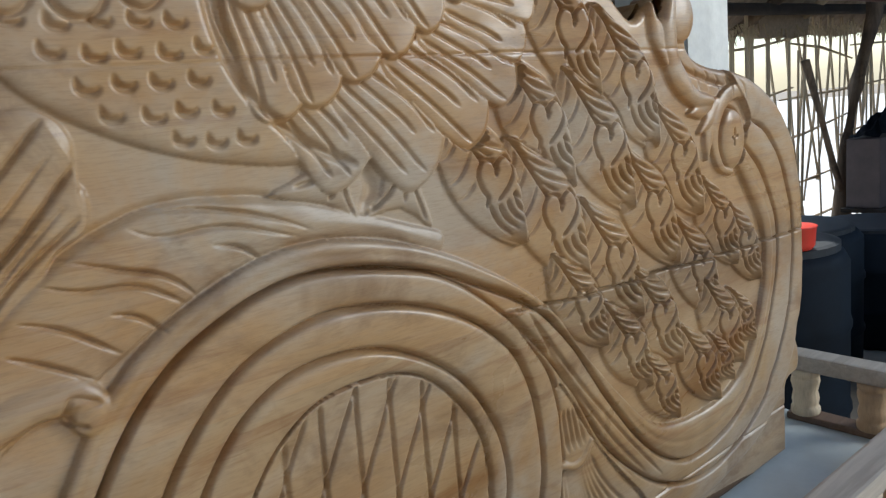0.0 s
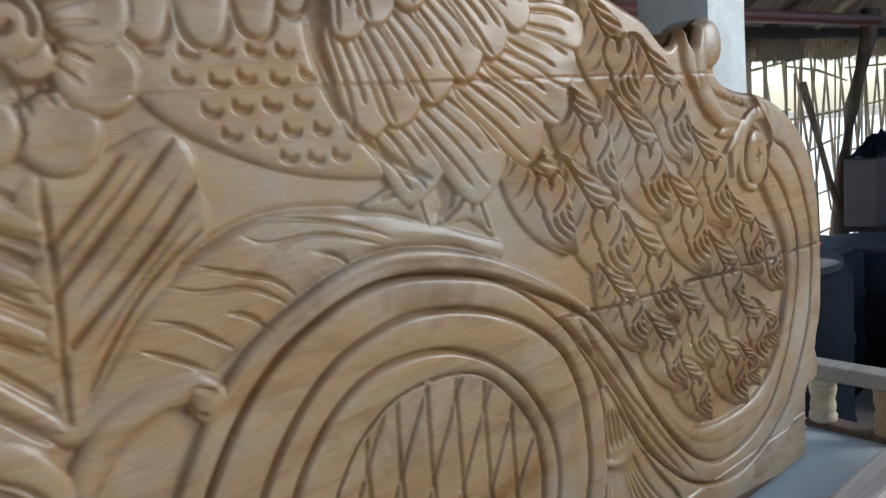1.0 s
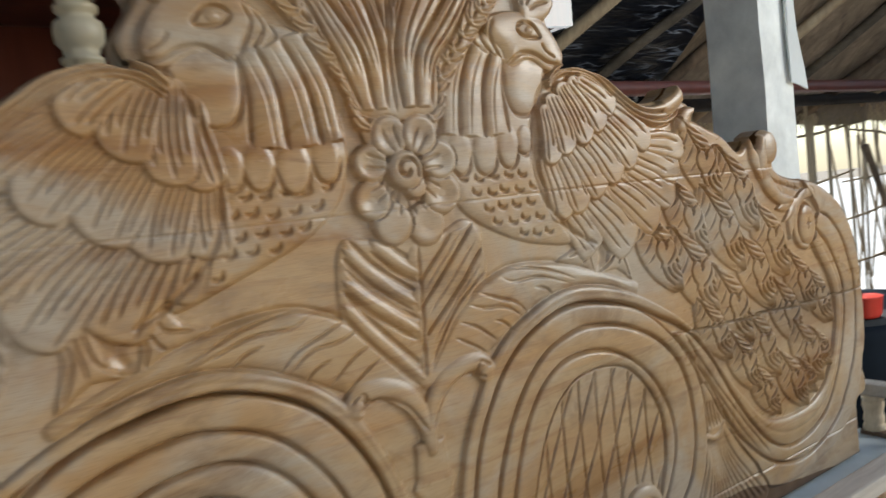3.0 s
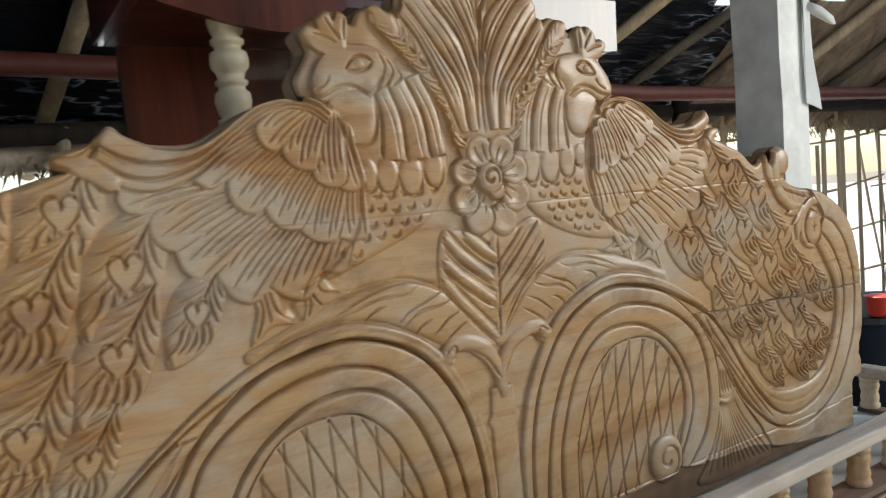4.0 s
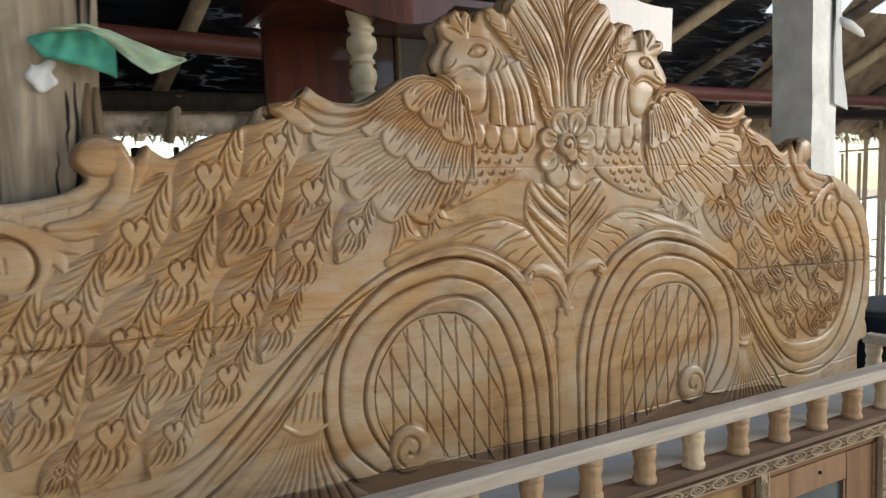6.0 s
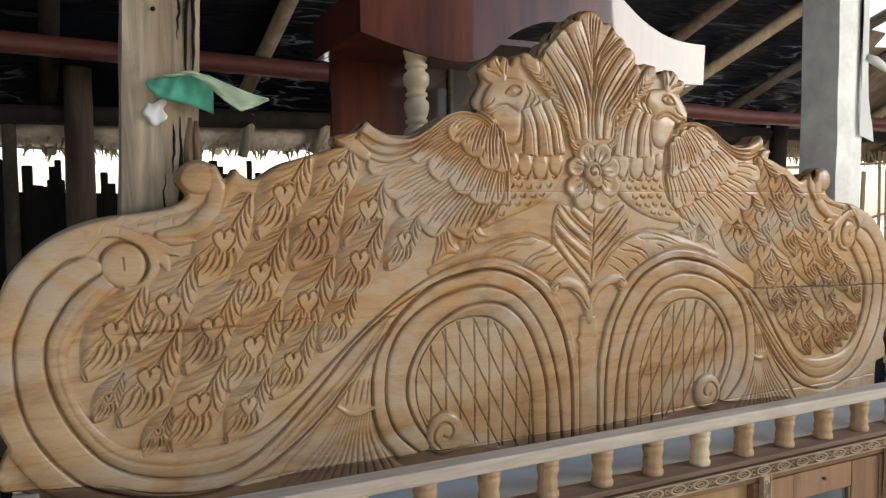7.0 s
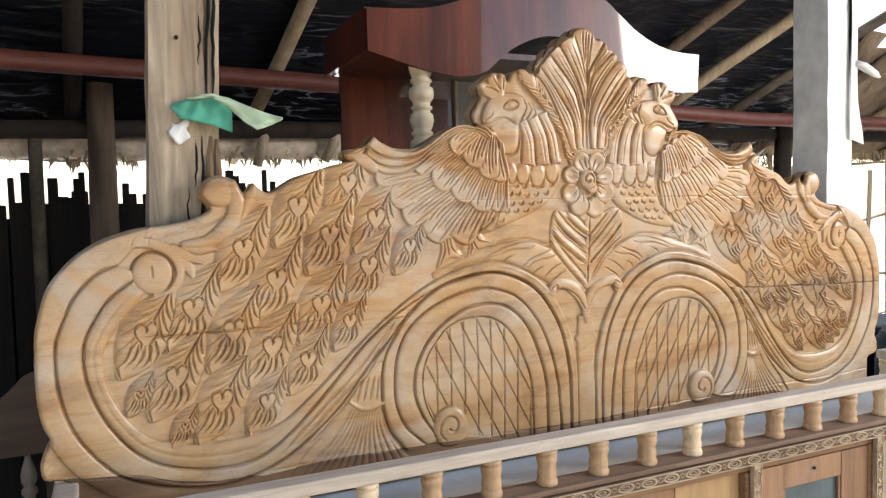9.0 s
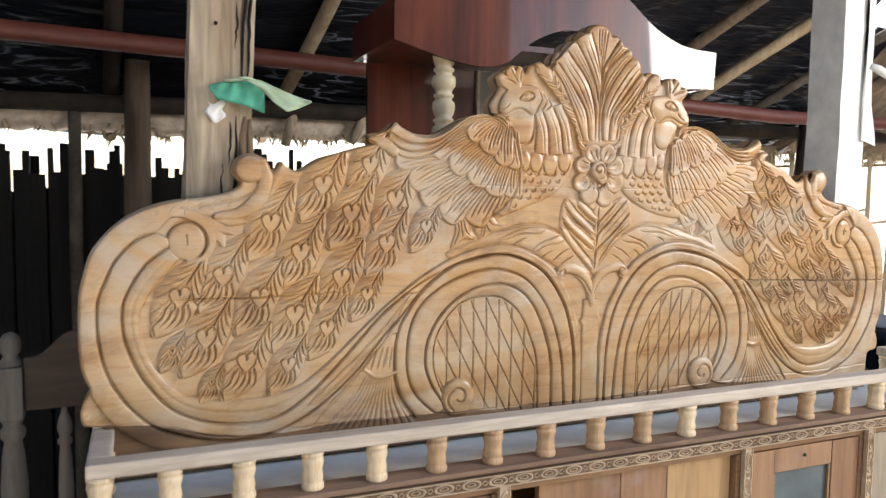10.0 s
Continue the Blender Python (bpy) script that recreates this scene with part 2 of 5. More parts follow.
def box(x0, x1, y0, y1, z0, z1, bevel=0.003, segments=2):
    bm = bmesh.new()
    bmesh.ops.create_cube(bm, size=1.0)
    for v in bm.verts:
        v.co = Vector(((x0 + x1) / 2 + v.co.x * (x1 - x0), (y0 + y1) / 2 + v.co.y * (y1 - y0), (z0 + z1) / 2 + v.co.z * (z1 - z0)))
    if bevel:
        bmesh.ops.bevel(bm, geom=bm.edges[:], offset=bevel, segments=segments, affect="EDGES", profile=0.6)
    return bm


def lathe(profile, sides=16, at=(0, 0, 0)):
    """A turned piece from (radius, height) pairs, closed at both ends."""
    bm = bmesh.new()
    rings = []
    for r, z in profile:
        rings.append([bm.verts.new((at[0] + r * math.cos(6.28318 * k / sides), at[1] + r * math.sin(6.28318 * k / sides), at[2] + z)) for k in range(sides)])
    for a, b in zip(rings, rings[1:]):
        for k in range(sides):
            bm.faces.new((a[k], a[(k + 1) % sides], b[(k + 1) % sides], b[k]))
    bm.faces.new(list(reversed(rings[0])))
    bm.faces.new(rings[-1])
    return bm


def pole(points, radii, sides=10, wobble=0.0, seed=0):
    """A round pole along a line of points, slightly uneven."""
    rnd = random.Random(seed)
    bm = bmesh.new()
    rings = []
    pts = [Vector(p) for p in points]
    for i, p in enumerate(pts):
        d = (pts[min(i + 1, len(pts) - 1)] - pts[max(i - 1, 0)]).normalized()
        side = d.cross(Vector((0.31, 0.2, 0.93)) if abs(d.z) < 0.9 else Vector((1, 0.1, 0))).normalized()
        up = side.cross(d)
        ring = []
        for k in range(sides):
            a = 6.28318 * k / sides
            r = radii[i] * (1 + wobble * rnd.uniform(-1, 1))
            ring.append(bm.verts.new(p + side * r * math.cos(a) + up * r * math.sin(a)))
        rings.append(ring)
    for a, b in zip(rings, rings[1:]):
        for k in range(sides):
            bm.faces.new((a[k], a[(k + 1) % sides], b[(k + 1) % sides], b[k]))
    bm.faces.new(list(reversed(rings[0])))
    bm.faces.new(rings[-1])
    bmesh.ops.recalc_face_normals(bm, faces=bm.faces[:])
    return bm


# ---- the carved relief: a height above the board for every spot of its face ----
STEP = 0.0010
GX = np.arange(-0.990, 0.905, STEP)
GZ = np.arange(0.968, 1.812, STEP)
NX, NZ = len(GX), len(GZ)
XX, ZZ = np.meshgrid(GX, GZ)
HH = np.zeros((NZ, NX))
LL = np.zeros((NZ, NX), int)
PART_NAMES = [("board", "carved ground and lower edge of pale teak board")]


def layer(name, label=""):
    PART_NAMES.append((name, label))
    return len(PART_NAMES) - 1


def across(u, s):
    """The face's half-width coordinate u on its left (s = -1) or its slightly narrower right (s = 1)."""
    u = np.asarray(u, float)
    if s < 0:
        return -u
    return np.interp(u, (-0.2, 0, 0.36, 0.435, 0.49, 0.61, 0.70, 0.80, 0.88, 0.975), (-0.2, 0, 0.36, 0.437, 0.47, 0.565, 0.645, 0.722, 0.79, 0.882))


def on_side(pts, s):
    p = np.array(pts, float)
    return np.stack([across(p[:, 0], s), p[:, 1]], 1)


def curve(pts, n=8, closed=False):
    """A smooth line through the points."""
    p = np.array(pts, float)
    if len(p) < 3:
        return np.array([p[0] + (p[-1] - p[0]) * t for t in np.linspace(0, 1, n)])
    q = np.vstack([p[-1], p, p[0], p[1]]) if closed else np.vstack([2 * p[0] - p[1], p, 2 * p[-1] - p[-2]])
    out = []
    t = np.linspace(0, 1, n, endpoint=False)[:, None]
    for i in range(1, len(q) - 2):
        a, b, c, d = q[i - 1], q[i], q[i + 1], q[i + 2]
        out.append(0.5 * (2 * b + (c - a) * t + (2 * a - 5 * b + 4 * c - d) * t**2 + (3 * b - a - 3 * c + d) * t**3))
    if not closed:
        out.append(q[-2][None])
    return np.concatenate(out)


def window(line, r):
    x0, x1 = np.searchsorted(GX, (line[:, 0].min() - r, line[:, 0].max() + r))
    z0, z1 = np.searchsorted(GZ, (line[:, 1].min() - r, line[:, 1].max() + r))
    return slice(max(z0 - 1, 0), z1 + 1), slice(max(x0 - 1, 0), x1 + 1)


def near(line, r):
    """Window, distance to the line (9 beyond r), place along it (0 to 1) and the side (+ to its left)."""
    w = window(line, r)
    z0, x0 = w[0].start, w[1].start
    x, z = XX[w], ZZ[w]
    best, along, side = np.full(x.shape, 9.0), np.zeros(x.shape), np.zeros(x.shape)
    seg = np.diff(line, axis=0)
    ln = np.hypot(seg[:, 0], seg[:, 1]) + 1e-12
    cum = np.concatenate([[0], np.cumsum(ln)])
    for i, ((ax, az), (dx, dz), l, c) in enumerate(zip(line, seg, ln, cum)):
        k = window(line[i:i + 2], r)
        k = slice(max(k[0].start - z0, 0), max(k[0].stop - z0, 0)), slice(max(k[1].start - x0, 0), max(k[1].stop - x0, 0))
        px, pz = x[k] - ax, z[k] - az
        t = np.clip((px * dx + pz * dz) / l**2, 0, 1)
        d = np.hypot(px - t * dx, pz - t * dz)
        hit = d < best[k]
        best[k][hit], along[k][hit] = d[hit], ((c + t * l) / cum[-1])[hit]
        side[k][hit] = np.sign(dx * pz - dz * px)[hit]
    return w, best, along, side


def inside(poly, w):
    x, z = XX[w], ZZ[w]
    hit = np.zeros(x.shape, bool)
    for (ax, az), (bx, bz) in zip(poly, np.roll(poly, -1, 0)):
        if az != bz:
            hit ^= ((az > z) != (bz > z)) & (x < (bx - ax) * (z - az) / (bz - az) + ax)
    return hit


def signed(poly, r=0.05):
    """Window and distance to a closed outline, positive within it."""
    w, d, _, _ = near(np.vstack([poly, poly[:1]]), r)
    return w, np.where(inside(poly, w), d, -d)


def groove(pts, width=0.0022, depth=0.003, n=8, taper=0.15, within=None):
    """A cut of the gouge along a line, running out at its ends."""
    line = curve(pts, n) if n else np.array(pts, float)
    w, d, t, _ = near(line, 3 * width)
    run = np.clip(np.minimum(t, 1 - t) / max(taper, 1e-3), 0, 1) ** 0.7
    cut = (1.9 if width < .0021 else 1.3) * depth * np.exp(-((d / (width * (.45 + .55 * run))) ** 2)) * run
    if within is not None:
        cut = cut * within[w]
    HH[w] -= cut


def ridge(pts, half, height, base, lab=None, n=8, taper=(0.0, 0.0), power=0.5):
    """A rounded bar along a line, of that half width (one number, or one at each end and one in the middle)."""
    line = curve(pts, n)
    hw = (half,) * 3 if isinstance(half, float) else half
    w, d, t, _ = near(line, max(hw))
    h = np.interp(t, (0, 0.5, 1), hw)
    if taper[0]:
        h = h * np.clip(t / taper[0], 0.05, 1) ** 0.6
    if taper[1]:
        h = h * np.clip((1 - t) / taper[1], 0.05, 1) ** 0.6
    v = base + height * np.clip(1 - (d / h) ** 2, 0, 1) ** power
    m = (d < h) & (v > HH[w])
    HH[w] = np.where(m, v, HH[w])
    if lab is not None:
        LL[w] = np.where(m, lab, LL[w])


def band(a, b, height, base, lab=None, n=8, power=0.5, gap=0.07, peak=0.5):
    """A rounded moulding between two lines."""
    p, q = curve(a, n), curve(b, n)
    poly = np.vstack([p, q[::-1]])
    w = window(poly, 0.004)
    far = np.full(XX.shape, 9.0)
    da, db = far.copy(), far.copy()
    k, d, _, _ = near(p, gap)
    da[k] = d
    k, d, _, _ = near(q, gap)
    db[k] = d
    da, db = da[w], db[w]
    k = da / (da + db + 1e-9)
    f = np.where(k < peak, 1 - k / peak, (k - peak) / (1 - peak))
    v = base + height * np.clip(1 - f**2, 0, 1) ** power
    region = inside(poly, w)
    HH[w] = np.where(region, v, HH[w])
    if lab is not None:
        LL[w] = np.where(region, lab, LL[w])


def mound(poly, base, rise, edge, lab=None, top=True, n=6):
    """A raised shape with a rounded edge; edge is how far in it rises."""
    c = curve(poly, n, True) if n else np.array(poly, float)
    w, d = signed(c, edge)
    f = np.clip(d / edge, 0, 1)
    v = base + rise * np.sqrt(1 - (1 - f) ** 2)
    m = (d > 0) & ((v > HH[w]) if top else True)
    HH[w] = np.where(m, v, HH[w])
    if lab is not None:
        LL[w] = np.where(m, lab, LL[w])
    return w, d


# lines of the scrolling bands, as half-width and height, shared by both halves
RIM = [(.813, 1.342), (.840, 1.309), (.862, 1.282), (.876, 1.254), (.879, 1.235), (.873, 1.197), (.856, 1.157), (.825, 1.118), (.789, 1.099), (.742, 1.090), (.668, 1.091),
       (.611, 1.107), (.552, 1.152), (.490, 1.209), (.426, 1.263), (.359, 1.309), (.291, 1.340), (.215, 1.354), (.148, 1.337), (.092, 1.301), (.050, 1.236), (.030, 1.177), (.022, 1.119), (.022, .99)]
FIRST = [(.821, 1.366), (.864, 1.334), (.888, 1.301), (.904, 1.265), (.904, 1.218), (.890, 1.169), (.869, 1.129), (.835, 1.087), (.789, 1.060), (.724, 1.046), (.66, 1.05),
         (.60, 1.085), (.532, 1.150), (.469, 1.218), (.415, 1.262), (.365, 1.292), (.295, 1.322), (.215, 1.334), (.152, 1.318), (.103, 1.283), (.063, 1.22), (.044, 1.15), (.038, 1.08), (.038, .99)]
SECOND = [(.850, 1.384), (.882, 1.371), (.913, 1.339), (.930, 1.303), (.942, 1.267), (.942, 1.211), (.933, 1.163), (.917, 1.124), (.888, 1.083), (.853, 1.052), (.78, 1.025), (.70, 1.018),
          (.63, 1.035), (.57, 1.07), (.513, 1.118), (.460, 1.181), (.416, 1.228), (.385, 1.266)]
RING_OUT = [(.038, .99), (.038, 1.08), (.044, 1.15), (.063, 1.22), (.103, 1.283), (.152, 1.318), (.215, 1.334), (.292, 1.321), (.337, 1.302), (.383, 1.264), (.408, 1.231), (.425, 1.202), (.433, 1.168), (.434, 1.148),
            (.433, 1.107), (.421, 1.064), (.400, 1.035), (.39, 1.02)]
RING_1 = [(.060, .99), (.062, 1.04), (.069, 1.113), (.086, 1.180), (.116, 1.240), (.160, 1.285), (.213, 1.304), (.257, 1.303), (.304, 1.291), (.347, 1.270), (.383, 1.239), (.401, 1.205), (.409, 1.165), (.409, 1.114),
          (.394, 1.07), (.367, 1.04), (.35, 1.025)]
RING_2 = [(.090, .99), (.093, 1.105), (.107, 1.163), (.132, 1.221), (.168, 1.260), (.211, 1.275), (.27, 1.268), (.328, 1.232), (.363, 1.18), (.372, 1.129), (.360, 1.086), (.339, 1.052), (.325, 1.035)]
RING_3 = [(.123, .99), (.127, 1.109), (.145, 1.167), (.169, 1.213), (.205, 1.243), (.247, 1.250), (.294, 1.241), (.329, 1.208), (.350, 1.168), (.352, 1.116), (.338, 1.073), (.322, 1.045)]
OUTLINE = [(0, 1.802), (.014, 1.800), (.026, 1.790), (.031, 1.781), (.043, 1.783), (.054, 1.772), (.057, 1.763), (.069, 1.761), (.080, 1.750), (.083, 1.741), (.094, 1.738), (.104, 1.725), (.106, 1.714), (.120, 1.707), (.135, 1.715), (.155, 1.708), (.165, 1.692), (.178, 1.703), (.195, 1.706), (.210, 1.698), (.232, 1.680), (.224, 1.660),
           (.232, 1.645), (.242, 1.628), (.238, 1.612), (.236, 1.605), (.262, 1.607), (.297, 1.597), (.330, 1.578), (.360, 1.564), (.400, 1.565), (.420, 1.573), (.435, 1.584), (.455, 1.566), (.485, 1.560),
           (.488, 1.547), (.478, 1.541), (.499, 1.537), (.538, 1.525), (.577, 1.513), (.615, 1.490), (.634, 1.497), (.645, 1.506), (.652, 1.494), (.662, 1.491)]
OUTLINE_END = [(.672, 1.511), (.696, 1.519), (.716, 1.512), (.727, 1.495), (.727, 1.484), (.718, 1.473), (.714, 1.465), (.724, 1.456), (.748, 1.447), (.784, 1.441), (.829, 1.436), (.873, 1.422), (.907, 1.402),
               (.933, 1.377), (.952, 1.349), (.963, 1.313), (.969, 1.286), (.971, 1.250), (.972, 1.213), (.970, 1.176), (.964, 1.147), (.956, 1.126), (.965, 1.108), (.971, 1.088), (.966, 1.066), (.937, 1.058),
               (.935, 1.03), (.935, .968)]


def bands(s):
    lab_s = layer("scroll_band", "pale teak moulded band carved in long sweeping scrolls")
    lab_r = layer("arch_ring", "concentric carved arch mouldings of pale teak")
    rim, first, second = on_side(RIM, s), on_side(FIRST, s), on_side(SECOND, s)
    out = on_side(RING_OUT, s)
    r1, r2, r3 = on_side(RING_1, s), on_side(RING_2, s), on_side(RING_3, s)
    # the broad outer border of the end loop
    edge = on_side([(.80, 1.440), (.86, 1.424), (.907, 1.400), (.945, 1.360), (.966, 1.30), (.972, 1.225), (.966, 1.150), (.945, 1.10), (.91, 1.055), (.86, 1.02), (.78, 1.0), (.68, .99), (.60, 1.005), (.54, 1.05), (.48, 1.115), (.44, 1.17)], s)
    band(edge, second, .0085, .004, lab_s, power=.35)
    band(second, first[:15], .0085, .004, lab_s, power=.35)
    band(rim, first, .0095, .004, lab_s, power=.5, peak=.4)
    band(out, r1, .0080, .003, lab_r, power=.4, peak=.35)
    band(r1, r2, .0085, .001, lab_r, power=.6, peak=.25)
    band(r2, r3, .0080, -.002, lab_r, power=.6, peak=.3)
    for line, wd in ((first, .0026), (second, .0026), (r1, .0024), (r2, .0026), (r3, .0026), (out, .0024)):
        groove(line, wd * .7, .006, 8, .02)
    groove((rim + first) / 2, .003, .0012, 8, .05)


def lattice(s):
    lab = layer("lattice_panel", "flat arched field scored with crossing lattice lines")
    poly = curve(on_side(RING_3, s), 8)
    w, d = signed(poly, .025)
    m = d > 0
    HH[w] = np.where(m, -.004 + .003 * np.clip(1 - d / .02, 0, 1), HH[w])
    LL[w] = np.where(m, lab, LL[w])
    clip = np.zeros(HH.shape)
    clip[w] = np.clip((d - .001) / .004, 0, 1)
    for k in range(9):
        u = .328 - .0283 * k
        groove(on_side([(u, 1.27), (u - .003, 1.15), (u + .001, .99)], s), .0013, .0036, 6, .0, clip)
    for k in range(13):
        u = .43 - .036 * k
        groove(on_side([(u, 1.262), (u - .06, 1.145), (u - .135, 1.0)], s), .0013, .0036, 6, .0, clip)


HEART_A = [(-.02, -.02), (.04, .40), (.34, .56), (.60, .22), (.44, -.28), (.02, -.74)]
HEART_B = [(.10, .12), (-.04, .30), (-.14, .46), (-.44, .50), (-.62, .12), (-.46, -.34), (-.30, -.56), (-.34, -.90)]
# tail feathers of either half round their heart marks: root, the edge that the light catches, tip, the other edge, quill
LEAF_LEFT = dict(root=(.041, .067), over=[(.006, .055), (-.025, .032), (-.043, -.006), (-.046, -.044)], tip=(-.038, -.068), under=[(.010, -.047), (.033, -.011), (.042, .026)], quill=[(.024, .040), (.010, .017)])
LEAF_RIGHT = dict(root=(-.046, .060), over=[(-.016, .047), (.012, .031), (.029, .004), (.031, -.027)], tip=(.028, -.060), under=[(-.014, -.039), (-.042, -.006), (-.051, .031)], quill=[(-.030, .036), (-.012, .012)])


def between(a, b, f, n=14):
    """The line a share f of the way from one curve to another."""
    def even(line):
        c = curve(line, 8)
        i = np.linspace(0, len(c) - 1, n)
        return np.stack([np.interp(i, np.arange(len(c)), c[:, k]) for k in (0, 1)], 1)
    return even(a) * (1 - f) + even(b) * f


def feather(x, z, k, s):
    """One tail feather: a leaf that laps over the next, barbs swept from its quill to both edges, a heart mark in the middle."""
    lab = layer("feather", "")
    leaf = LEAF_LEFT if s < 0 else LEAF_RIGHT
    o = np.array([x, z])

    def at(p):
        return o + np.asarray(p, float) * k
    root, tip, over, under, quill = leaf["root"], leaf["tip"], leaf["over"], leaf["under"], leaf["quill"]
    c = curve(at([root] + over + [tip] + under), 6, True)
    w, d = signed(c, .03)
    u, v_ = (XX[w] - o[0]) / k, (ZZ[w] - o[1]) / k
    # the light edge rises in a roll, then the leaf falls away to the edge that tucks under
    f = np.clip(d / (.005 * k), 0, 1)
    far = np.full((2, *HH.shape), 9.0)
    for i, line in enumerate(([root] + over + [tip], [root] + under[::-1] + [tip])):
        q, dd, _, _ = near(curve(at(line), 6), .08 * k)
        far[i][q] = dd
    g = far[0][w] / (far[0][w] + far[1][w])
    peak, fall, high = (.30, .48, .0120) if s < 0 else (.24, .80, .0225)
    roll = np.where(g < peak, np.sin(1.5708 * np.clip(g / peak, 0, 1)), 1 - fall * (g - peak) / (1 - peak))
    v = .0010 + high * roll * (.45 + .55 * np.sqrt(1 - (1 - f) ** 2))
    m = (d > 0) & (v > HH[w] - .005)
    HH[w] = np.where(m, v, HH[w])
    LL[w] = np.where(m, lab, LL[w])
    edge = np.where(m, np.clip(d / .0018, 0, 1), 0)
    whole, clear = np.zeros(HH.shape), np.zeros(HH.shape)
    whole[w] = edge
    clear[w] = edge * np.clip((np.hypot(u, v_ + .003) / (.0155 if s < 0 else .0185) - 1.0) * 8, 0, 1)
    groove(at([root] + quill), .0013, .0066, 6, .05, whole)
    # barbs leave the quill along it and swing out to either edge
    stem = curve([root] + quill + [(.003, .004)], 8)
    run = np.array(quill[-1]) - np.array(root)
    run = run / np.hypot(*run) * .006
    for line, first, step, n, depth in (([root] + over + [tip], .28, .105, 6, .0032 if s < 0 else .0046), ([root] + under[::-1] + [tip], .26, .11, 6 if s < 0 else 4, .0056 if s < 0 else .0024)):
        rim = curve(line, 8)
        for i in range(n):
            a, b = stem[int((.08 + .78 * i / n) * (len(stem) - 1))], rim[int((first + step * i) * (len(rim) - 1))]
            groove(at([a, a + (b - a) * .3 + run, a + (b - a) * .7 + run, b]), .0012, depth, 5, .38, clear)
    tips = ((-.020, -.010), (.036, -.008), (-.045, -.050), (.044, -.006), (.005, -.003), 5) if s < 0 else ((-.010, -.014), (.026, .004), (.016, -.050), (.013, .014), (-.003, -.002), 4)
    for i in range(tips[5]):
        e = i / (tips[5] - 1)
        a, b = np.array(tips[0]) + np.array(tips[1]) * e, np.array(tips[2]) + np.array(tips[3]) * e
        groove(at([a, (a + b) / 2 + tips[4], b]), .0013, .0052, 5, .40, clear)
    r = .027 if k > .6 else .018
    for mark in (HEART_A, HEART_B):
        groove(at([(p_ * r, q_ * r) for p_, q_ in mark]), .0011, .0046, 5, .05, whole)


HEARTS_LEFT = [(-.829, 1.181, .5), (-.766, 1.122, .5), (-.635, 1.146, .8), (-.707, 1.157, 1), (-.774, 1.204, 1), (-.564, 1.208, .85), (-.623, 1.237, 1), (-.489, 1.267, .75), (-.684, 1.270, 1), (-.816, 1.276, 1), (-.538, 1.300, 1),
               (-.745, 1.310, 1), (-.612, 1.348, 1), (-.452, 1.361, .98), (-.664, 1.401, 1), (-.374, 1.392, .75), (-.520, 1.418, 1), (-.436, 1.444, 1), (-.572, 1.468, 1.02), (-.485, 1.506, .95)]
HEARTS_RIGHT = [(.691, 1.140, .55), (.582, 1.144, .75), (.654, 1.144, .85), (.737, 1.175, .6), (.537, 1.197, .85), (.700, 1.178, .95), (.585, 1.214, .98), (.476, 1.254, .82), (.655, 1.248, 1), (.743, 1.257, .85), (.523, 1.282, 1.05), (.696, 1.288, .9),
                (.584, 1.320, 1.05), (.449, 1.337, 1.1), (.628, 1.361, 1.05), (.380, 1.375, .98), (.517, 1.387, 1.1), (.441, 1.412, 1.0), (.559, 1.438, 1.08), (.480, 1.483, 1.05)]


def feathers():
    for x, z, k in reversed(HEARTS_LEFT):
        feather(x, z, 1.03 * k, -1)
    for x, z, k in reversed(HEARTS_RIGHT):
        feather(x, z, k, 1)


def ring(u, z, ru, rz, n=10, turn=0.0):
    return [(u + ru * math.cos(turn + 6.28318 * k / n), z + rz * math.sin(turn + 6.28318 * k / n)) for k in range(n)]


def facing(pts, s):
    """The same points on the left half (s = -1) or on the right."""
    return np.array(pts, float) * (s, 1)


def petal(base, tip, half, lines, low, high, lab, s, cut=.0036, bend=.0, blunt=.86):
    """A large overlapping wing feather: rises towards its rounded tip, cut with long lines of uneven length."""
    b, t = np.array(base), np.array(tip)
    a = t - b
    ln = np.hypot(*a)
    a = a / ln
    p = np.array([-a[1], a[0]])

    def at(k, q):
        return tuple(b + a * ln * k + p * (half * q + bend * math.sin(3.14 * min(max(k, 0), 1))))
    c = curve(facing([at(0, .55), at(.4, .92), at(.75, 1.04), at(.92, blunt), at(1.0, .30), at(1.0, -.30), at(.92, -blunt), at(.75, -1.04), at(.4, -.92), at(0, -.55)], s), 5, True)
    w, d = signed(c, half * .6)
    o, e = facing([base, tip], s)
    ax = (e - o) / np.hypot(*(e - o)) ** 2
    k = np.clip((XX[w] - o[0]) * ax[0] + (ZZ[w] - o[1]) * ax[1], 0, 1)
    f = np.clip(d / (half * .22), 0, 1)
    v = low + (high - low) * (.30 + .70 * k) * np.sqrt(1 - (1 - f) ** 2)
    m = d > 0
    HH[w] = np.where(m, v, HH[w])
    LL[w] = np.where(m, lab, LL[w])
    clip = np.zeros(HH.shape)
    clip[w] = np.where(m, np.clip(d / .003, 0, 1), 0)
    for i in range(lines):
        q = -.82 + 1.64 * (i + .5) / lines
        end = .94 - .24 * ((i * 5 + lines) % 3) / 2
        groove(facing([at(.02, q * .7), at(.5, q * .98), at(end, q)], s), .0011, cut, 5, .10, clip)


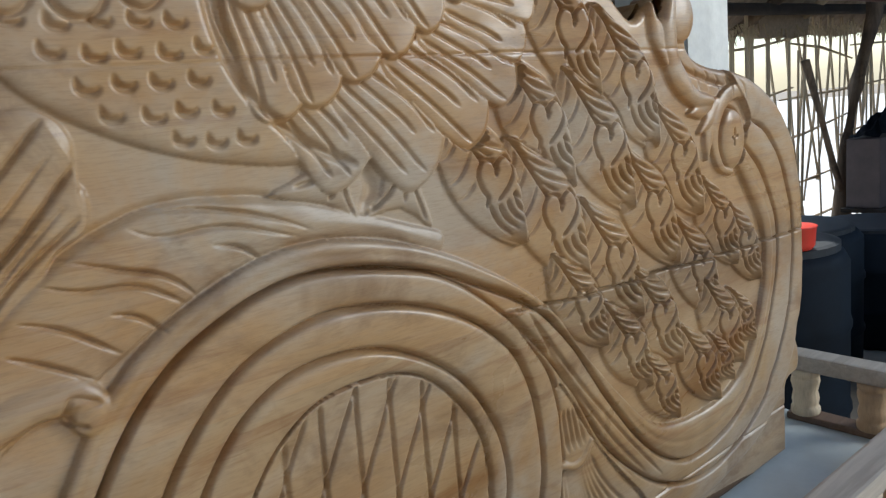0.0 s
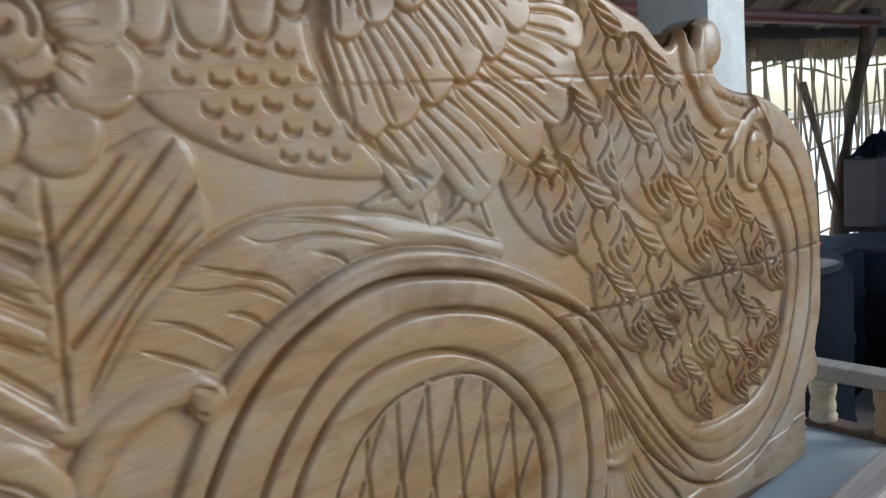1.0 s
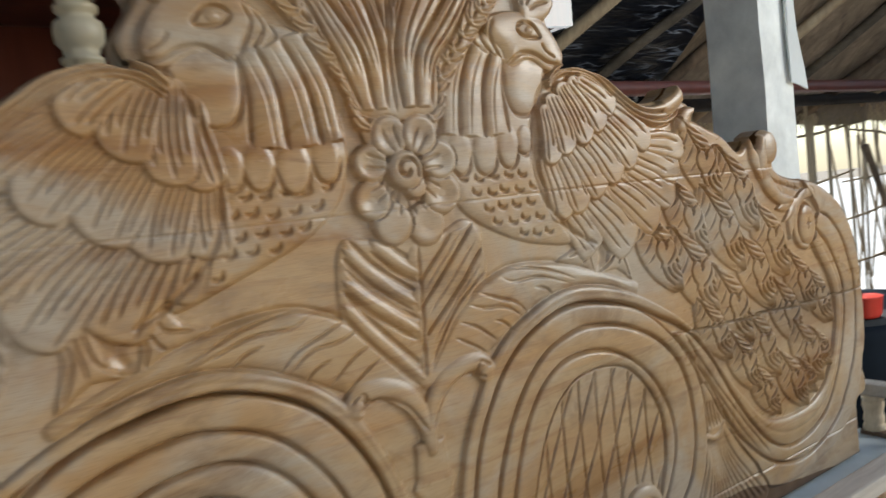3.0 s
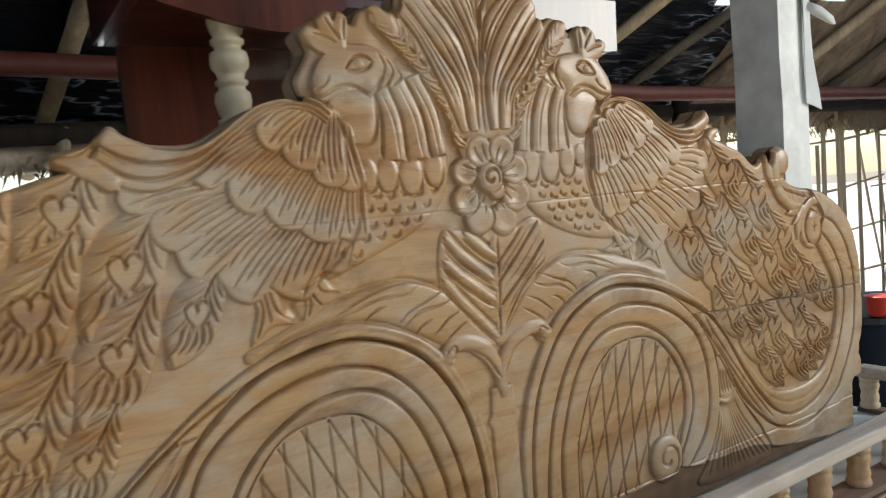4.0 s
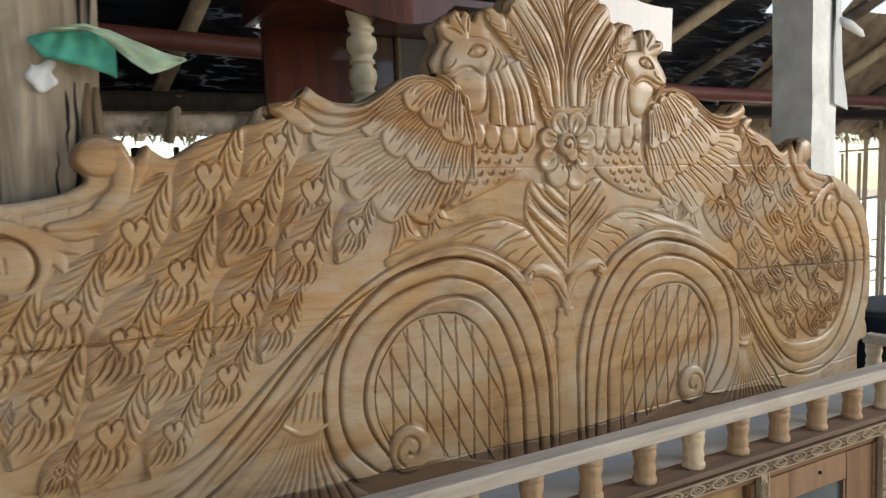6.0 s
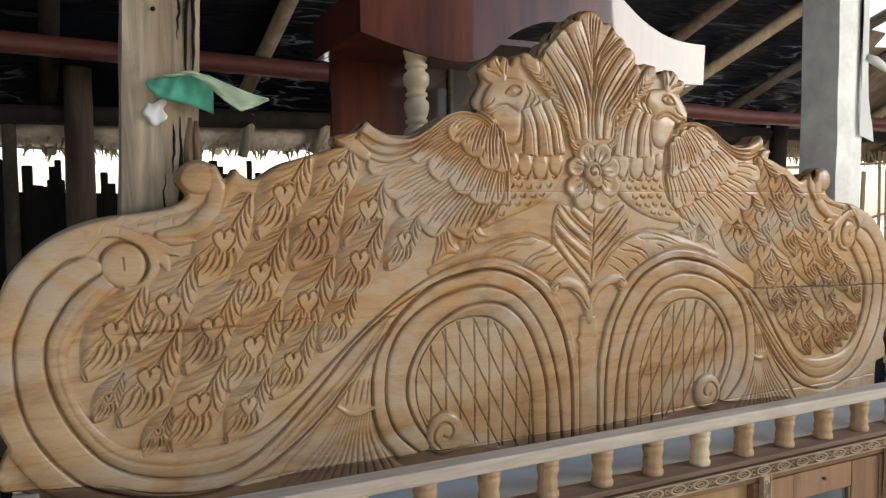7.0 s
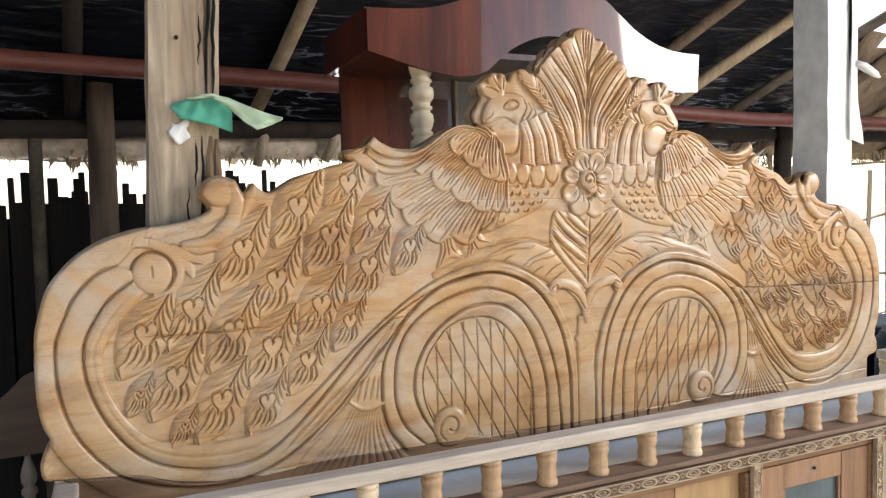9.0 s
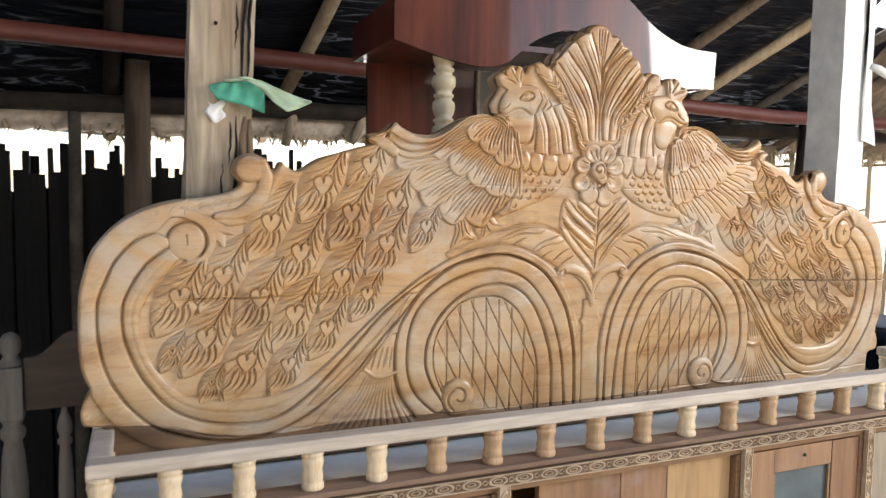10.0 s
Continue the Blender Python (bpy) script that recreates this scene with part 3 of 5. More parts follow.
# wing feathers, tier by tier: base, tip, half width, number of cut lines
WING_LEFT = ([((.195, 1.478), (.232, 1.417), .026, 4), ((.228, 1.474), (.283, 1.397), .033, 5), ((.262, 1.478), (.338, 1.404), .029, 5), ((.290, 1.497), (.383, 1.438), .026, 5), ((.315, 1.514), (.408, 1.470), .023, 4), ((.335, 1.528), (.436, 1.510), .019, 3)],
             [((.186, 1.525), (.194, 1.446), .024, 5), ((.202, 1.533), (.238, 1.450), .026, 6), ((.222, 1.547), (.279, 1.471), .026, 6), ((.245, 1.562), (.323, 1.496), .024, 6), ((.272, 1.577), (.362, 1.526), .020, 5)],
             [((.194, 1.578), (.186, 1.502), .019, 3), ((.207, 1.592), (.213, 1.508), .021, 4), ((.220, 1.600), (.251, 1.531), .022, 4), ((.234, 1.600), (.289, 1.559), .018, 3)])
WING_RIGHT = ([((.218, 1.452), (.262, 1.391), .029, 5), ((.258, 1.457), (.325, 1.386), .031, 5), ((.298, 1.470), (.376, 1.408), .025, 4), ((.328, 1.486), (.412, 1.437), .022, 4), ((.350, 1.502), (.426, 1.468), .019, 3), ((.365, 1.514), (.440, 1.499), .017, 3)],
              [((.196, 1.505), (.212, 1.431), .019, 4), ((.214, 1.512), (.244, 1.439), .019, 4), ((.236, 1.522), (.280, 1.455), .021, 4), ((.262, 1.532), (.312, 1.470), .020, 4), ((.285, 1.547), (.341, 1.486), .018, 4), ((.305, 1.560), (.371, 1.508), .017, 3)],
              [((.200, 1.562), (.202, 1.496), .014, 3), ((.210, 1.574), (.229, 1.506), .016, 3), ((.228, 1.586), (.262, 1.517), .017, 4), ((.245, 1.592), (.290, 1.532), .017, 3), ((.258, 1.592), (.313, 1.554), .016, 3)])


def wing(s):
    lab = layer("wing", "raised wing of layered carved feathers, pale teak")
    low = .005
    for tier, feathers_ in enumerate(WING_LEFT if s < 0 else WING_RIGHT):
        for base, tip, half, lines in feathers_:
            petal(base, tip, half, lines + (1 if s < 0 else -1 if tier < 2 else 0), low + .0024 * tier, low + .0074 + .0024 * tier, lab, s, .0030 if s < 0 else .0026, .004)
    # the rolled upper rim that ends in a curl
    top = [(.205, 1.592), (.222, 1.606), (.250, 1.611), (.292, 1.602), (.335, 1.571), (.366, 1.558), (.402, 1.561), (.428, 1.570), (.442, 1.579)]
    low_ = [(.212, 1.578), (.226, 1.590), (.246, 1.596), (.278, 1.591), (.314, 1.567), (.353, 1.535), (.392, 1.518), (.424, 1.520), (.455, 1.540)]
    if s > 0:
        low_ = [(a, b + .004 + .012 * max(0, a - .30) / .1) for a, b in low_]
    t_, l_ = on_side(top, s), on_side(low_, s)
    band(t_, t_ * .62 + l_ * .38, .007, .013, lab)
    band(t_ * .62 + l_ * .38, t_ * .28 + l_ * .72, .006, .010, lab)
    band(t_ * .28 + l_ * .72, l_, .006, .007, lab, peak=.4)
    for f in (.38, .72, 1.0):
        groove(t_ * (1 - f) + l_ * f, .0016, .0034, 6, .06)
    ridge(on_side([(.408, 1.556), (.430, 1.566), (.446, 1.577)], s), .010, .008, .012, lab)
    ridge(on_side([(.440, 1.530), (.462, 1.545), (.488, 1.552)], s), (.010, .011, .003), .008, .009, lab)
    groove(on_side([(.425, 1.545), (.450, 1.562), (.452, 1.576)], s), .0014, .0034, 6, .1)
    # the line that parts the wing from the breast
    groove(on_side([(.198, 1.586), (.181, 1.541), (.177, 1.495), (.192, 1.450), (.228, 1.416), (.262, 1.398)], s), .0028, .0055, 8, .05)


def bird(s):
    lab = layer("peacock", "carved peacock body with scaled breast and crested head")
    drop = .014 if s > 0 else 0
    body = [(.084, 1.635), (.063, 1.591), (.053, 1.545), (.053, 1.515), (.067, 1.480 - drop), (.105, 1.450 - drop), (.163, 1.427 - drop), (.230, 1.406), (.205, 1.445), (.182, 1.49), (.182, 1.54), (.205, 1.60), (.14, 1.64)]
    mound(facing(body, s), .001, .009, .014, lab)
    # crescents of the breast, cut with a round gouge in uneven rows
    rnd = random.Random(17 if s < 0 else 18)
    for row in range(6):
        z = 1.497 - .0165 * row - (.004 if s > 0 else 0)
        for k in range(8):
            u = .078 + .0200 * k + (.010 if row % 2 else 0) + .003 * row + rnd.uniform(-.002, .002)
            floor_ = 1.484 - drop - (u - .067) * .62 if u < .11 else 1.457 - drop - (u - .11) * .42
            if u < .176 + .0065 * max(0, row - 1) and z > floor_:
                zz = z + rnd.uniform(-.002, .002)
                groove(facing([(u - .0052, zz + .004), (u - .0035, zz - .003), (u + .003, zz - .0045), (u + .0065, zz - .001)], s), .0017, .0042, 5, .3)
    # broad scales below the hackles
    for u, z, ru, rz in ((.166, 1.523, .013, .020), (.141, 1.520, .015, .024), (.109, 1.518, .017, .026), (.076, 1.521, .015, .027)):
        z, rz = z + rnd.uniform(-.004, .004), rz * rnd.uniform(.8, 1.05)
        mound(facing(ring(u, z, ru, rz), s), .0085, .0045, .009, lab)
        groove(facing([(u - ru, z), (u - ru * .7, z - rz * .75), (u, z - rz * 1.03), (u + ru * .7, z - rz * .75), (u + ru, z)], s), .0015, .0034, 6, .2)
    # hackles of the neck: long smooth strips side by side
    edges = [[(.086, 1.636), (.064, 1.592), (.055, 1.538)], [(.106, 1.630), (.087, 1.590), (.078, 1.535)], [(.130, 1.622), (.115, 1.584), (.111, 1.532)], [(.148, 1.614), (.142, 1.582), (.145, 1.536)]]
    for a, b in zip(edges, edges[1:]):
        band(facing(a, s), facing(b, s), .0062, .0085, lab, peak=.42)
    for a in edges:
        groove(facing(a, s), .0016, .0040, 8, .1)
    for a in edges[:3]:
        groove(facing([(p + .012, q - .006) for p, q in a], s), .0010, .0014, 6, .3)
    # throat, head, beak, eye, crest
    throat = [(.206, 1.603), (.198, 1.574), (.179, 1.554), (.157, 1.556), (.146, 1.576), (.146, 1.606), (.170, 1.618)]
    mound(facing(throat, s), .006, .0055, .018, lab, False)
    groove(facing([(.206, 1.603), (.198, 1.574), (.179, 1.554), (.157, 1.556), (.147, 1.576), (.146, 1.606)], s), .0018, .0030, 6, .08)
    head = [(.213, 1.603), (.226, 1.620), (.214, 1.648), (.190, 1.666), (.152, 1.668), (.126, 1.656), (.113, 1.636), (.136, 1.630), (.150, 1.614), (.178, 1.618)]
    if s > 0:
        head = [(.214, 1.600), (.240, 1.612), (.222, 1.646), (.198, 1.663), (.160, 1.666), (.130, 1.656), (.130, 1.638), (.144, 1.626), (.156, 1.606), (.186, 1.614)]
    mound(facing(head, s), .008, .0075, .020, lab, False)
    groove(facing([(.232, 1.608), (.212, 1.610), (.194, 1.619), (.172, 1.620), (.152, 1.608)], s), .0018, .0036, 6, .1)
    groove(facing([(.203, 1.632), (.210, 1.622), (.222, 1.616)], s), .0012, .0026, 6, .1)
    for k in range(3):
        groove(facing([(.140 - .010 * k, 1.660 - .006 * k), (.132 - .011 * k, 1.640 - .004 * k), (.146 - .010 * k, 1.612 + .004 * k)], s), .0013, .0030, 6, .15)
    ex = .166 if s < 0 else .186
    groove(facing([(ex + .018, 1.638), (ex + .006, 1.652), (ex - .008, 1.654), (ex - .018, 1.648)], s), .0014, .0048, 5, .1)
    groove(facing([(ex + .018, 1.638), (ex + .003, 1.637), (ex - .010, 1.640), (ex - .018, 1.648)], s), .0014, .0048, 5, .1)
    mound(facing(ring(ex, 1.645, .0055, .0045, 8), s), .015, .004, .005, lab)
    for tip, half in (((.228, 1.680), .012), ((.204, 1.699), .012), ((.178, 1.702), .010)):
        ridge(facing([(.184, 1.660), ((.184 + tip[0]) / 2 + .004, (1.66 + tip[1]) / 2), tip], s), (.007, half, half * .8), .006, .008, lab)
    for line in ([(.190, 1.668), (.204, 1.675), (.220, 1.678)], [(.186, 1.672), (.196, 1.686), (.203, 1.697)], [(.180, 1.672), (.180, 1.684), (.178, 1.698)]):
        groove(facing(line, s), .0013, .0032, 4, .15)
    # legs and toes on the branch
    leg = layer("claw", "")
    for foot, ribs in (([(.236, 1.412), (.268, 1.404), (.256, 1.385), (.261, 1.361), (.238, 1.376), (.199, 1.387), (.222, 1.397)], (((.244, 1.408), (.236, 1.394), (.214, 1.390)), ((.252, 1.405), (.246, 1.388), (.238, 1.378)), ((.260, 1.402), (.251, 1.386), (.256, 1.366)))),
                       ([(.290, 1.408), (.316, 1.402), (.312, 1.384), (.322, 1.346), (.296, 1.364), (.262, 1.362), (.280, 1.374)], (((.297, 1.404), (.290, 1.380), (.270, 1.365)), ((.303, 1.402), (.300, 1.382), (.298, 1.368)), ((.310, 1.400), (.306, 1.382), (.316, 1.352))))):
        mound(on_side(foot, s), .001, .0065, .010, leg, n=3)
        for line in ribs:
            groove(on_side(line, s), .0012, .0034, 5, .1)
    groove(on_side([(.268, 1.398), (.274, 1.382), (.264, 1.366)], s), .005, .0045, 5, .2)


def wheat(s):
    lab = layer("ear_of_grain", "")
    c = curve([(-.024, 1.541), (-.040, 1.592), (-.068, 1.636), (-.102, 1.673), (-.132, 1.702)] if s < 0 else [(.042, 1.549), (.057, 1.590), (.090, 1.633), (.125, 1.670), (.148, 1.698)], 8)
    ridge(c[::4], (.011, .015, .014), .005, .006, lab)
    groove(c, .0014, .0034, 0, .05)
    n = 11
    for k in range(n):
        i = 1 + k * (len(c) - 4) / (n - .5)
        p, d = c[int(i)], c[int(i) + 1] - c[int(i)]
        d = d / (np.hypot(*d) + 1e-9)
        q_ = np.array([-d[1], d[0]])
        for q in (-1, 1):
            a, b = p + q_ * q * .002, p + d * .016 + q_ * q * .0115
            ridge([a, (a + b) / 2 + q_ * q * .002, b], (.004, .0062, .003), .0065, .0088, lab, 4)
            groove([p + q_ * q * .002, p + d * .006 + q_ * q * .009, p + d * .016 + q_ * q * .013], .0011, .0028, 4, .1)
    ridge([c[-1] - (s * .016, .014), c[-1] + (s * .002, .004), c[-1] + (s * .010, .008)], (.012, .014, .006), .007, .008, lab)


def crown_leaf():
    lab = layer("acanthus_leaf", "tall carved acanthus leaf crowning the headboard")
    outline = [(.006, 1.802), (-.018, 1.794), (-.036, 1.783), (-.056, 1.766), (-.072, 1.750), (-.086, 1.735), (-.102, 1.714), (-.108, 1.700), (-.086, 1.670), (-.056, 1.622), (-.034, 1.560),
               (.048, 1.560), (.060, 1.606), (.086, 1.638), (.116, 1.690), (.110, 1.716), (.100, 1.738), (.080, 1.752), (.060, 1.768), (.040, 1.786)]
    mound(outline, .007, .007, .012, lab, False, 4)
    left = [[(-.032, 1.563), (-.055, 1.620), (-.083, 1.674), (-.106, 1.702)], [(-.019, 1.564), (-.028, 1.621), (-.056, 1.665), (-.084, 1.702), (-.100, 1.720)], [(-.005, 1.565), (-.007, 1.622), (-.023, 1.678), (-.058, 1.721), (-.078, 1.744)],
            [(.002, 1.634), (-.009, 1.679), (-.031, 1.723), (-.058, 1.764)], [(.005, 1.692), (-.004, 1.736), (-.022, 1.786)]]
    right = [[(.047, 1.566), (.056, 1.608), (.083, 1.638), (.114, 1.684)], [(.027, 1.566), (.035, 1.618), (.062, 1.655), (.095, 1.698), (.110, 1.714)], [(.012, 1.565), (.011, 1.623), (.026, 1.670), (.059, 1.718), (.088, 1.746)],
             [(.009, 1.663), (.017, 1.704), (.044, 1.734), (.070, 1.756)], [(.010, 1.715), (.030, 1.745), (.048, 1.774)]]
    # broad strips that sweep up from the foot and turn out to the lobes
    for lines, peak, high in ((left, .55, .0058), (right, .62, .0085)):
        for i, (a, b) in enumerate(zip(lines, lines[1:])):
            band(a, b, high, .0105 + .0012 * i, lab, 8, .5, peak=peak)
            for f in (.30, .62):
                groove(between(a, b, f)[2:13], .0011, .0024 if lines is left else .0040, 2, .25)
        for a in lines:
            groove(a, .0014, .0036, 8, .08)
    for u in (-.008, -.001, .006, .014):
        groove([(.007 + (u - .003) * .3, 1.722), (.005 + u * .8, 1.762), (.006 + u * 1.1, 1.794)], .0011, .0028, 6, .15)
    groove([(.004, 1.56), (.004, 1.63), (.007, 1.70), (.007, 1.74)], .0015, .0036, 8, .1)


def flower():
    cu, cz = .006, 1.505
    for du, dz, r, dish in ((.018, -.055, .0225, .002), (-.020, -.050, .0225, .0), (.041, -.026, .0225, .006), (-.039, -.026, .0200, .007), (-.037, .009, .0190, .008), (.042, .008, .0215, .004), (-.013, .034, .0210, .006), (.022, .034, .0215, .005)):
        lab = layer("petal", "")
        c = curve(ring(cu + du, cz + dz, r, r * .97, 9, du * 40), 4, True)
        w, d = signed(c, .03)
        lip = np.clip(d / .0075, 0, 1)
        v = .007 + .0085 * np.sqrt(1 - (1 - lip) ** 2) - dish * np.clip((d - .004) / (r * .6), 0, 1) ** 1.2
        m = d > 0
        HH[w] = np.where(m, v, HH[w])
        LL[w] = np.where(m, lab, LL[w])
        a = math.atan2(dz, du)
        for q in (-.22, .12):
            groove([(cu + .020 * math.cos(a + q), cz + .020 * math.sin(a + q)), (cu + .046 * math.cos(a + q * .8), cz + .046 * math.sin(a + q * .8))], .0012, .0026, 6, .2)
    lab = layer("flower_heart", "")
    mound(ring(cu + .010, cz - .016, .012, .013, 10), .012, .006, .008, lab)
    mound(ring(cu, cz, .0200, .0195, 12), .011, .011, .011, lab, False)
    groove([(cu + .0150 * (1 - .10 * k) * math.cos(.8 * k - .6), cz + .0150 * (1 - .10 * k) * math.sin(.8 * k - .6)) for k in range(10)], .0018, .0062, 5, .05)


def middle_leaf():
    lab = layer("hanging_leaf", "carved leaf hanging under the flower")
    mound([(.010, 1.445), (-.033, 1.442), (-.070, 1.444), (-.081, 1.398), (-.074, 1.362), (-.046, 1.342), (.002, 1.287), (.020, 1.312), (.046, 1.346), (.066, 1.362), (.078, 1.376), (.094, 1.386), (.097, 1.404), (.090, 1.415), (.095, 1.428), (.088, 1.444), (.070, 1.450), (.043, 1.440)], .001, .0055, .010, lab)
    # left half: bold ridges falling to the middle
    left = [[(-.040, 1.440), (-.013, 1.416), (.010, 1.402)], [(-.070, 1.438), (-.040, 1.406), (.002, 1.374)], [(-.074, 1.408), (-.044, 1.380), (.002, 1.346)], [(-.077, 1.386), (-.048, 1.350), (.001, 1.298)]]
    for i, line in enumerate(left):
        ridge(line, (.005, .0062, .004), .0050, .0045, lab, 8, (.1, .05))
        groove([(a + .004, b + .010) for a, b in line], .0018, .0034, 8, .12)
        groove([(a - .003, b - .008) for a, b in line], .0018, .0036, 8, .12)
    # right half: smooth parallel strips
    right = [[(.054, 1.438), (.034, 1.417), (.008, 1.392)], [(.083, 1.444), (.051, 1.410), (.005, 1.364)], [(.094, 1.420), (.060, 1.384), (.006, 1.335)], [(.092, 1.392), (.050, 1.359), (.013, 1.309)]]
    for a, b in zip(right, right[1:]):
        band(a, b, .0036, .0042, lab, peak=.4)
        groove(between(a, b, .5)[1:13], .0011, .0022, 2, .2)
    for a in right:
        groove(a, .0014, .0038, 8, .1)
    # chipped facets along the midrib
    for z in (1.418, 1.378, 1.344, 1.312):
        mound([(.004, z + .012), (.012, z + .010), (.009, z - .014), (-.002, z)], .005, .0045, .007, lab, n=3)
    groove([(.012, 1.43), (.010, 1.37), (.004, 1.298)], .0016, .0040, 8, .1)


def branch(s):
    lab = layer("branch", "carved sweeping branch with leaf marks")
    up = [(.330, 1.340), (.300, 1.352), (.262, 1.366), (.218, 1.380), (.178, 1.390), (.118, 1.390), (.055, 1.358), (.006, 1.300)]
    dn = [(.322, 1.328), (.28, 1.347), (.215, 1.356), (.16, 1.345), (.12, 1.325), (.09, 1.308), (.062, 1.292), (.014, 1.284)]
    poly = np.vstack([on_side(up, s), on_side(dn, s)[::-1]])
    mound(poly, .001, .008, .022, lab)
    for line in ([(.119, 1.390), (.157, 1.386), (.195, 1.375), (.224, 1.362)], [(.112, 1.383), (.130, 1.375), (.169, 1.374), (.215, 1.359)], [(.157, 1.365), (.175, 1.360), (.190, 1.348)],
                 [(.077, 1.372), (.106, 1.361), (.130, 1.352), (.148, 1.334)], [(.063, 1.362), (.085, 1.354), (.115, 1.350), (.141, 1.332)], [(.096, 1.339), (.112, 1.333), (.125, 1.320)], [(.052, 1.345), (.075, 1.335), (.100, 1.315)], [(.044, 1.330), (.066, 1.318), (.086, 1.304)]):
        groove(on_side(line, s), .0011, .0040, 6, .35)
    groove(on_side(up[3:], s), .003, .004, 8, .1)


def small_scrolls(s):
    lab = layer("scroll", "")
    ridge(on_side([(0, 1.225), (.004, 1.256), (.020, 1.284), (.046, 1.300), (.072, 1.300), (.084, 1.288)], s), (.007, .013, .009), .011, .003, lab, 8)
    mound(on_side(ring(.078, 1.287, .010, .011, 8), s), .008, .008, .009, lab)
    groove(on_side([(.084, 1.294), (.070, 1.300), (.066, 1.288), (.076, 1.282)], s), .0014, .003, 6, .1)
    groove(on_side([(.002, 1.245), (.022, 1.275), (.050, 1.290), (.066, 1.288)], s), .0018, .003, 6, .1)
    # small volute at the arch's foot
    lab = layer("volute", "small spiral volute at the foot of the arch")
    mound(on_side(ring(.302, 1.052, .036, .038, 14), s), .000, .014, .016, lab, False)
    groove(on_side([(.302 + .027 * (1 - .09 * k) * math.cos(-1.2 + .75 * k), 1.052 + .028 * (1 - .09 * k) * math.sin(-1.2 + .75 * k)) for k in range(11)], s), .0022, .0055, 5, .04)
    # curl that ends the border of the loop
    lab = layer("volute", "spiral volute ending the border")
    ridge(on_side([(.880, 1.392), (.845, 1.412), (.805, 1.415), (.772, 1.396), (.762, 1.366), (.775, 1.342), (.800, 1.334)], s), (.006, .009, .004), .004, .006, lab, 8)
    mound(on_side(ring(.803, 1.368, .030, .032, 14), s), .004, .009, .014, lab, False)
    groove(on_side(ring(.803, 1.368, .031, .033, 16)[:12], s), .0016, .005, 4, .08)
    groove(on_side([(.804, 1.380), (.803, 1.360)], s), .0012, .003, 5, .1)
    if s > 0:
        groove(on_side([(.795, 1.369), (.812, 1.371)], s), .0012, .003, 5, .1)
    # leaf between volute and feathers
    lab = layer("leaf_tuft", "")
    for line in ([(.772, 1.404), (.752, 1.390), (.728, 1.380)], [(.768, 1.392), (.750, 1.374), (.742, 1.352)], [(.752, 1.408), (.730, 1.402), (.706, 1.400)]):
        ridge(on_side(line, s), (.009, .009, .002), .006, .003, lab, 6)
    # ear that curls up beside the feathers
    lab = layer("ear_scroll", "rounded ear scroll at the shoulder")
    mound(on_side(ring(.697, 1.492, .027, .024, 12), s), .002, .012, .022, lab)
    ridge(on_side([(.676, 1.500), (.672, 1.470), (.684, 1.440), (.715, 1.416), (.755, 1.410)], s), (.012, .014, .006), .010, .003, lab, 8)
    ridge(on_side([(.644, 1.502), (.652, 1.478), (.664, 1.450)], s), (.005, .010, .004), .008, .003, lab, 6)
    for k in range(6):
        u, z = .70 + .024 * k, 1.438 + .004 * math.sin(k) - .002 * k
        groove(on_side([(u, z + .004), (u + .010, z - .004), (u + .012, z - .018)], s), .0013, .0012, 5, .3)
    groove(on_side([(.684, 1.462), (.695, 1.450), (.715, 1.440), (.75, 1.432), (.80, 1.422)], s), .002, .003, 8, .15)


def shell(s):
    lab = layer("fan_shell", "fan of fluted carving beside the arch")
    poly = on_side([(.433, 1.19), (.436, 1.15), (.434, 1.10), (.42, 1.05), (.398, 1.02), (.38, .985), (.60, .985), (.585, 1.035), (.545, 1.075), (.505, 1.118), (.470, 1.160)], s)
    mound(poly, .002, .006, .010, lab, False)
    ridge(on_side([(.494, 1.124), (.474, 1.110), (.452, 1.108), (.430, 1.116)], s), (.003, .006, .003), .005, .006, lab, 6)
    for k in range(13):
        f = k / 12
        groove(on_side([(.490 - .055 * f, 1.112 - .006 * math.sin(3.14 * f)), (.520 - .088 * f, 1.07 - .012 * math.sin(3.14 * f)), (.600 - .205 * f, .995)], s), .0022, .0036, 6, .08)
    for u, v in ((.482, .470), (.470, .458), (.458, .448), (.446, .440)):
        groove(on_side([(u, 1.122), (v, 1.165)], s), .0018, .003, 5, .2)
    for k, (a, b) in enumerate((((.420, 1.236), (.505, 1.120)), ((.412, 1.250), (.528, 1.118)), ((.400, 1.268), (.560, 1.105)))):
        groove(on_side([a, ((a[0] + b[0]) / 2 - .004, (a[1] + b[1]) / 2 - .004), b, (b[0] + .06, b[1] - .055)], s), .0018, .003, 8, .1)


def motifs():
    for s in (-1, 1):
        shell(s)
        branch(s)
        small_scrolls(s)
        bird(s)
        wing(s)
    middle_leaf()
    for s in (-1, 1):
        wheat(s)
    crown_leaf()
    flower()
    # short stub between the two arches
    lab = layer("stub", "")
    mound([(-.018, 1.235), (.018, 1.235), (.020, 1.20), (.026, 1.19), (.020, 1.18), (.021, .98), (-.021, .98), (-.020, 1.18), (-.026, 1.19), (-.020, 1.20)], .003, .006, .008, lab, n=0)


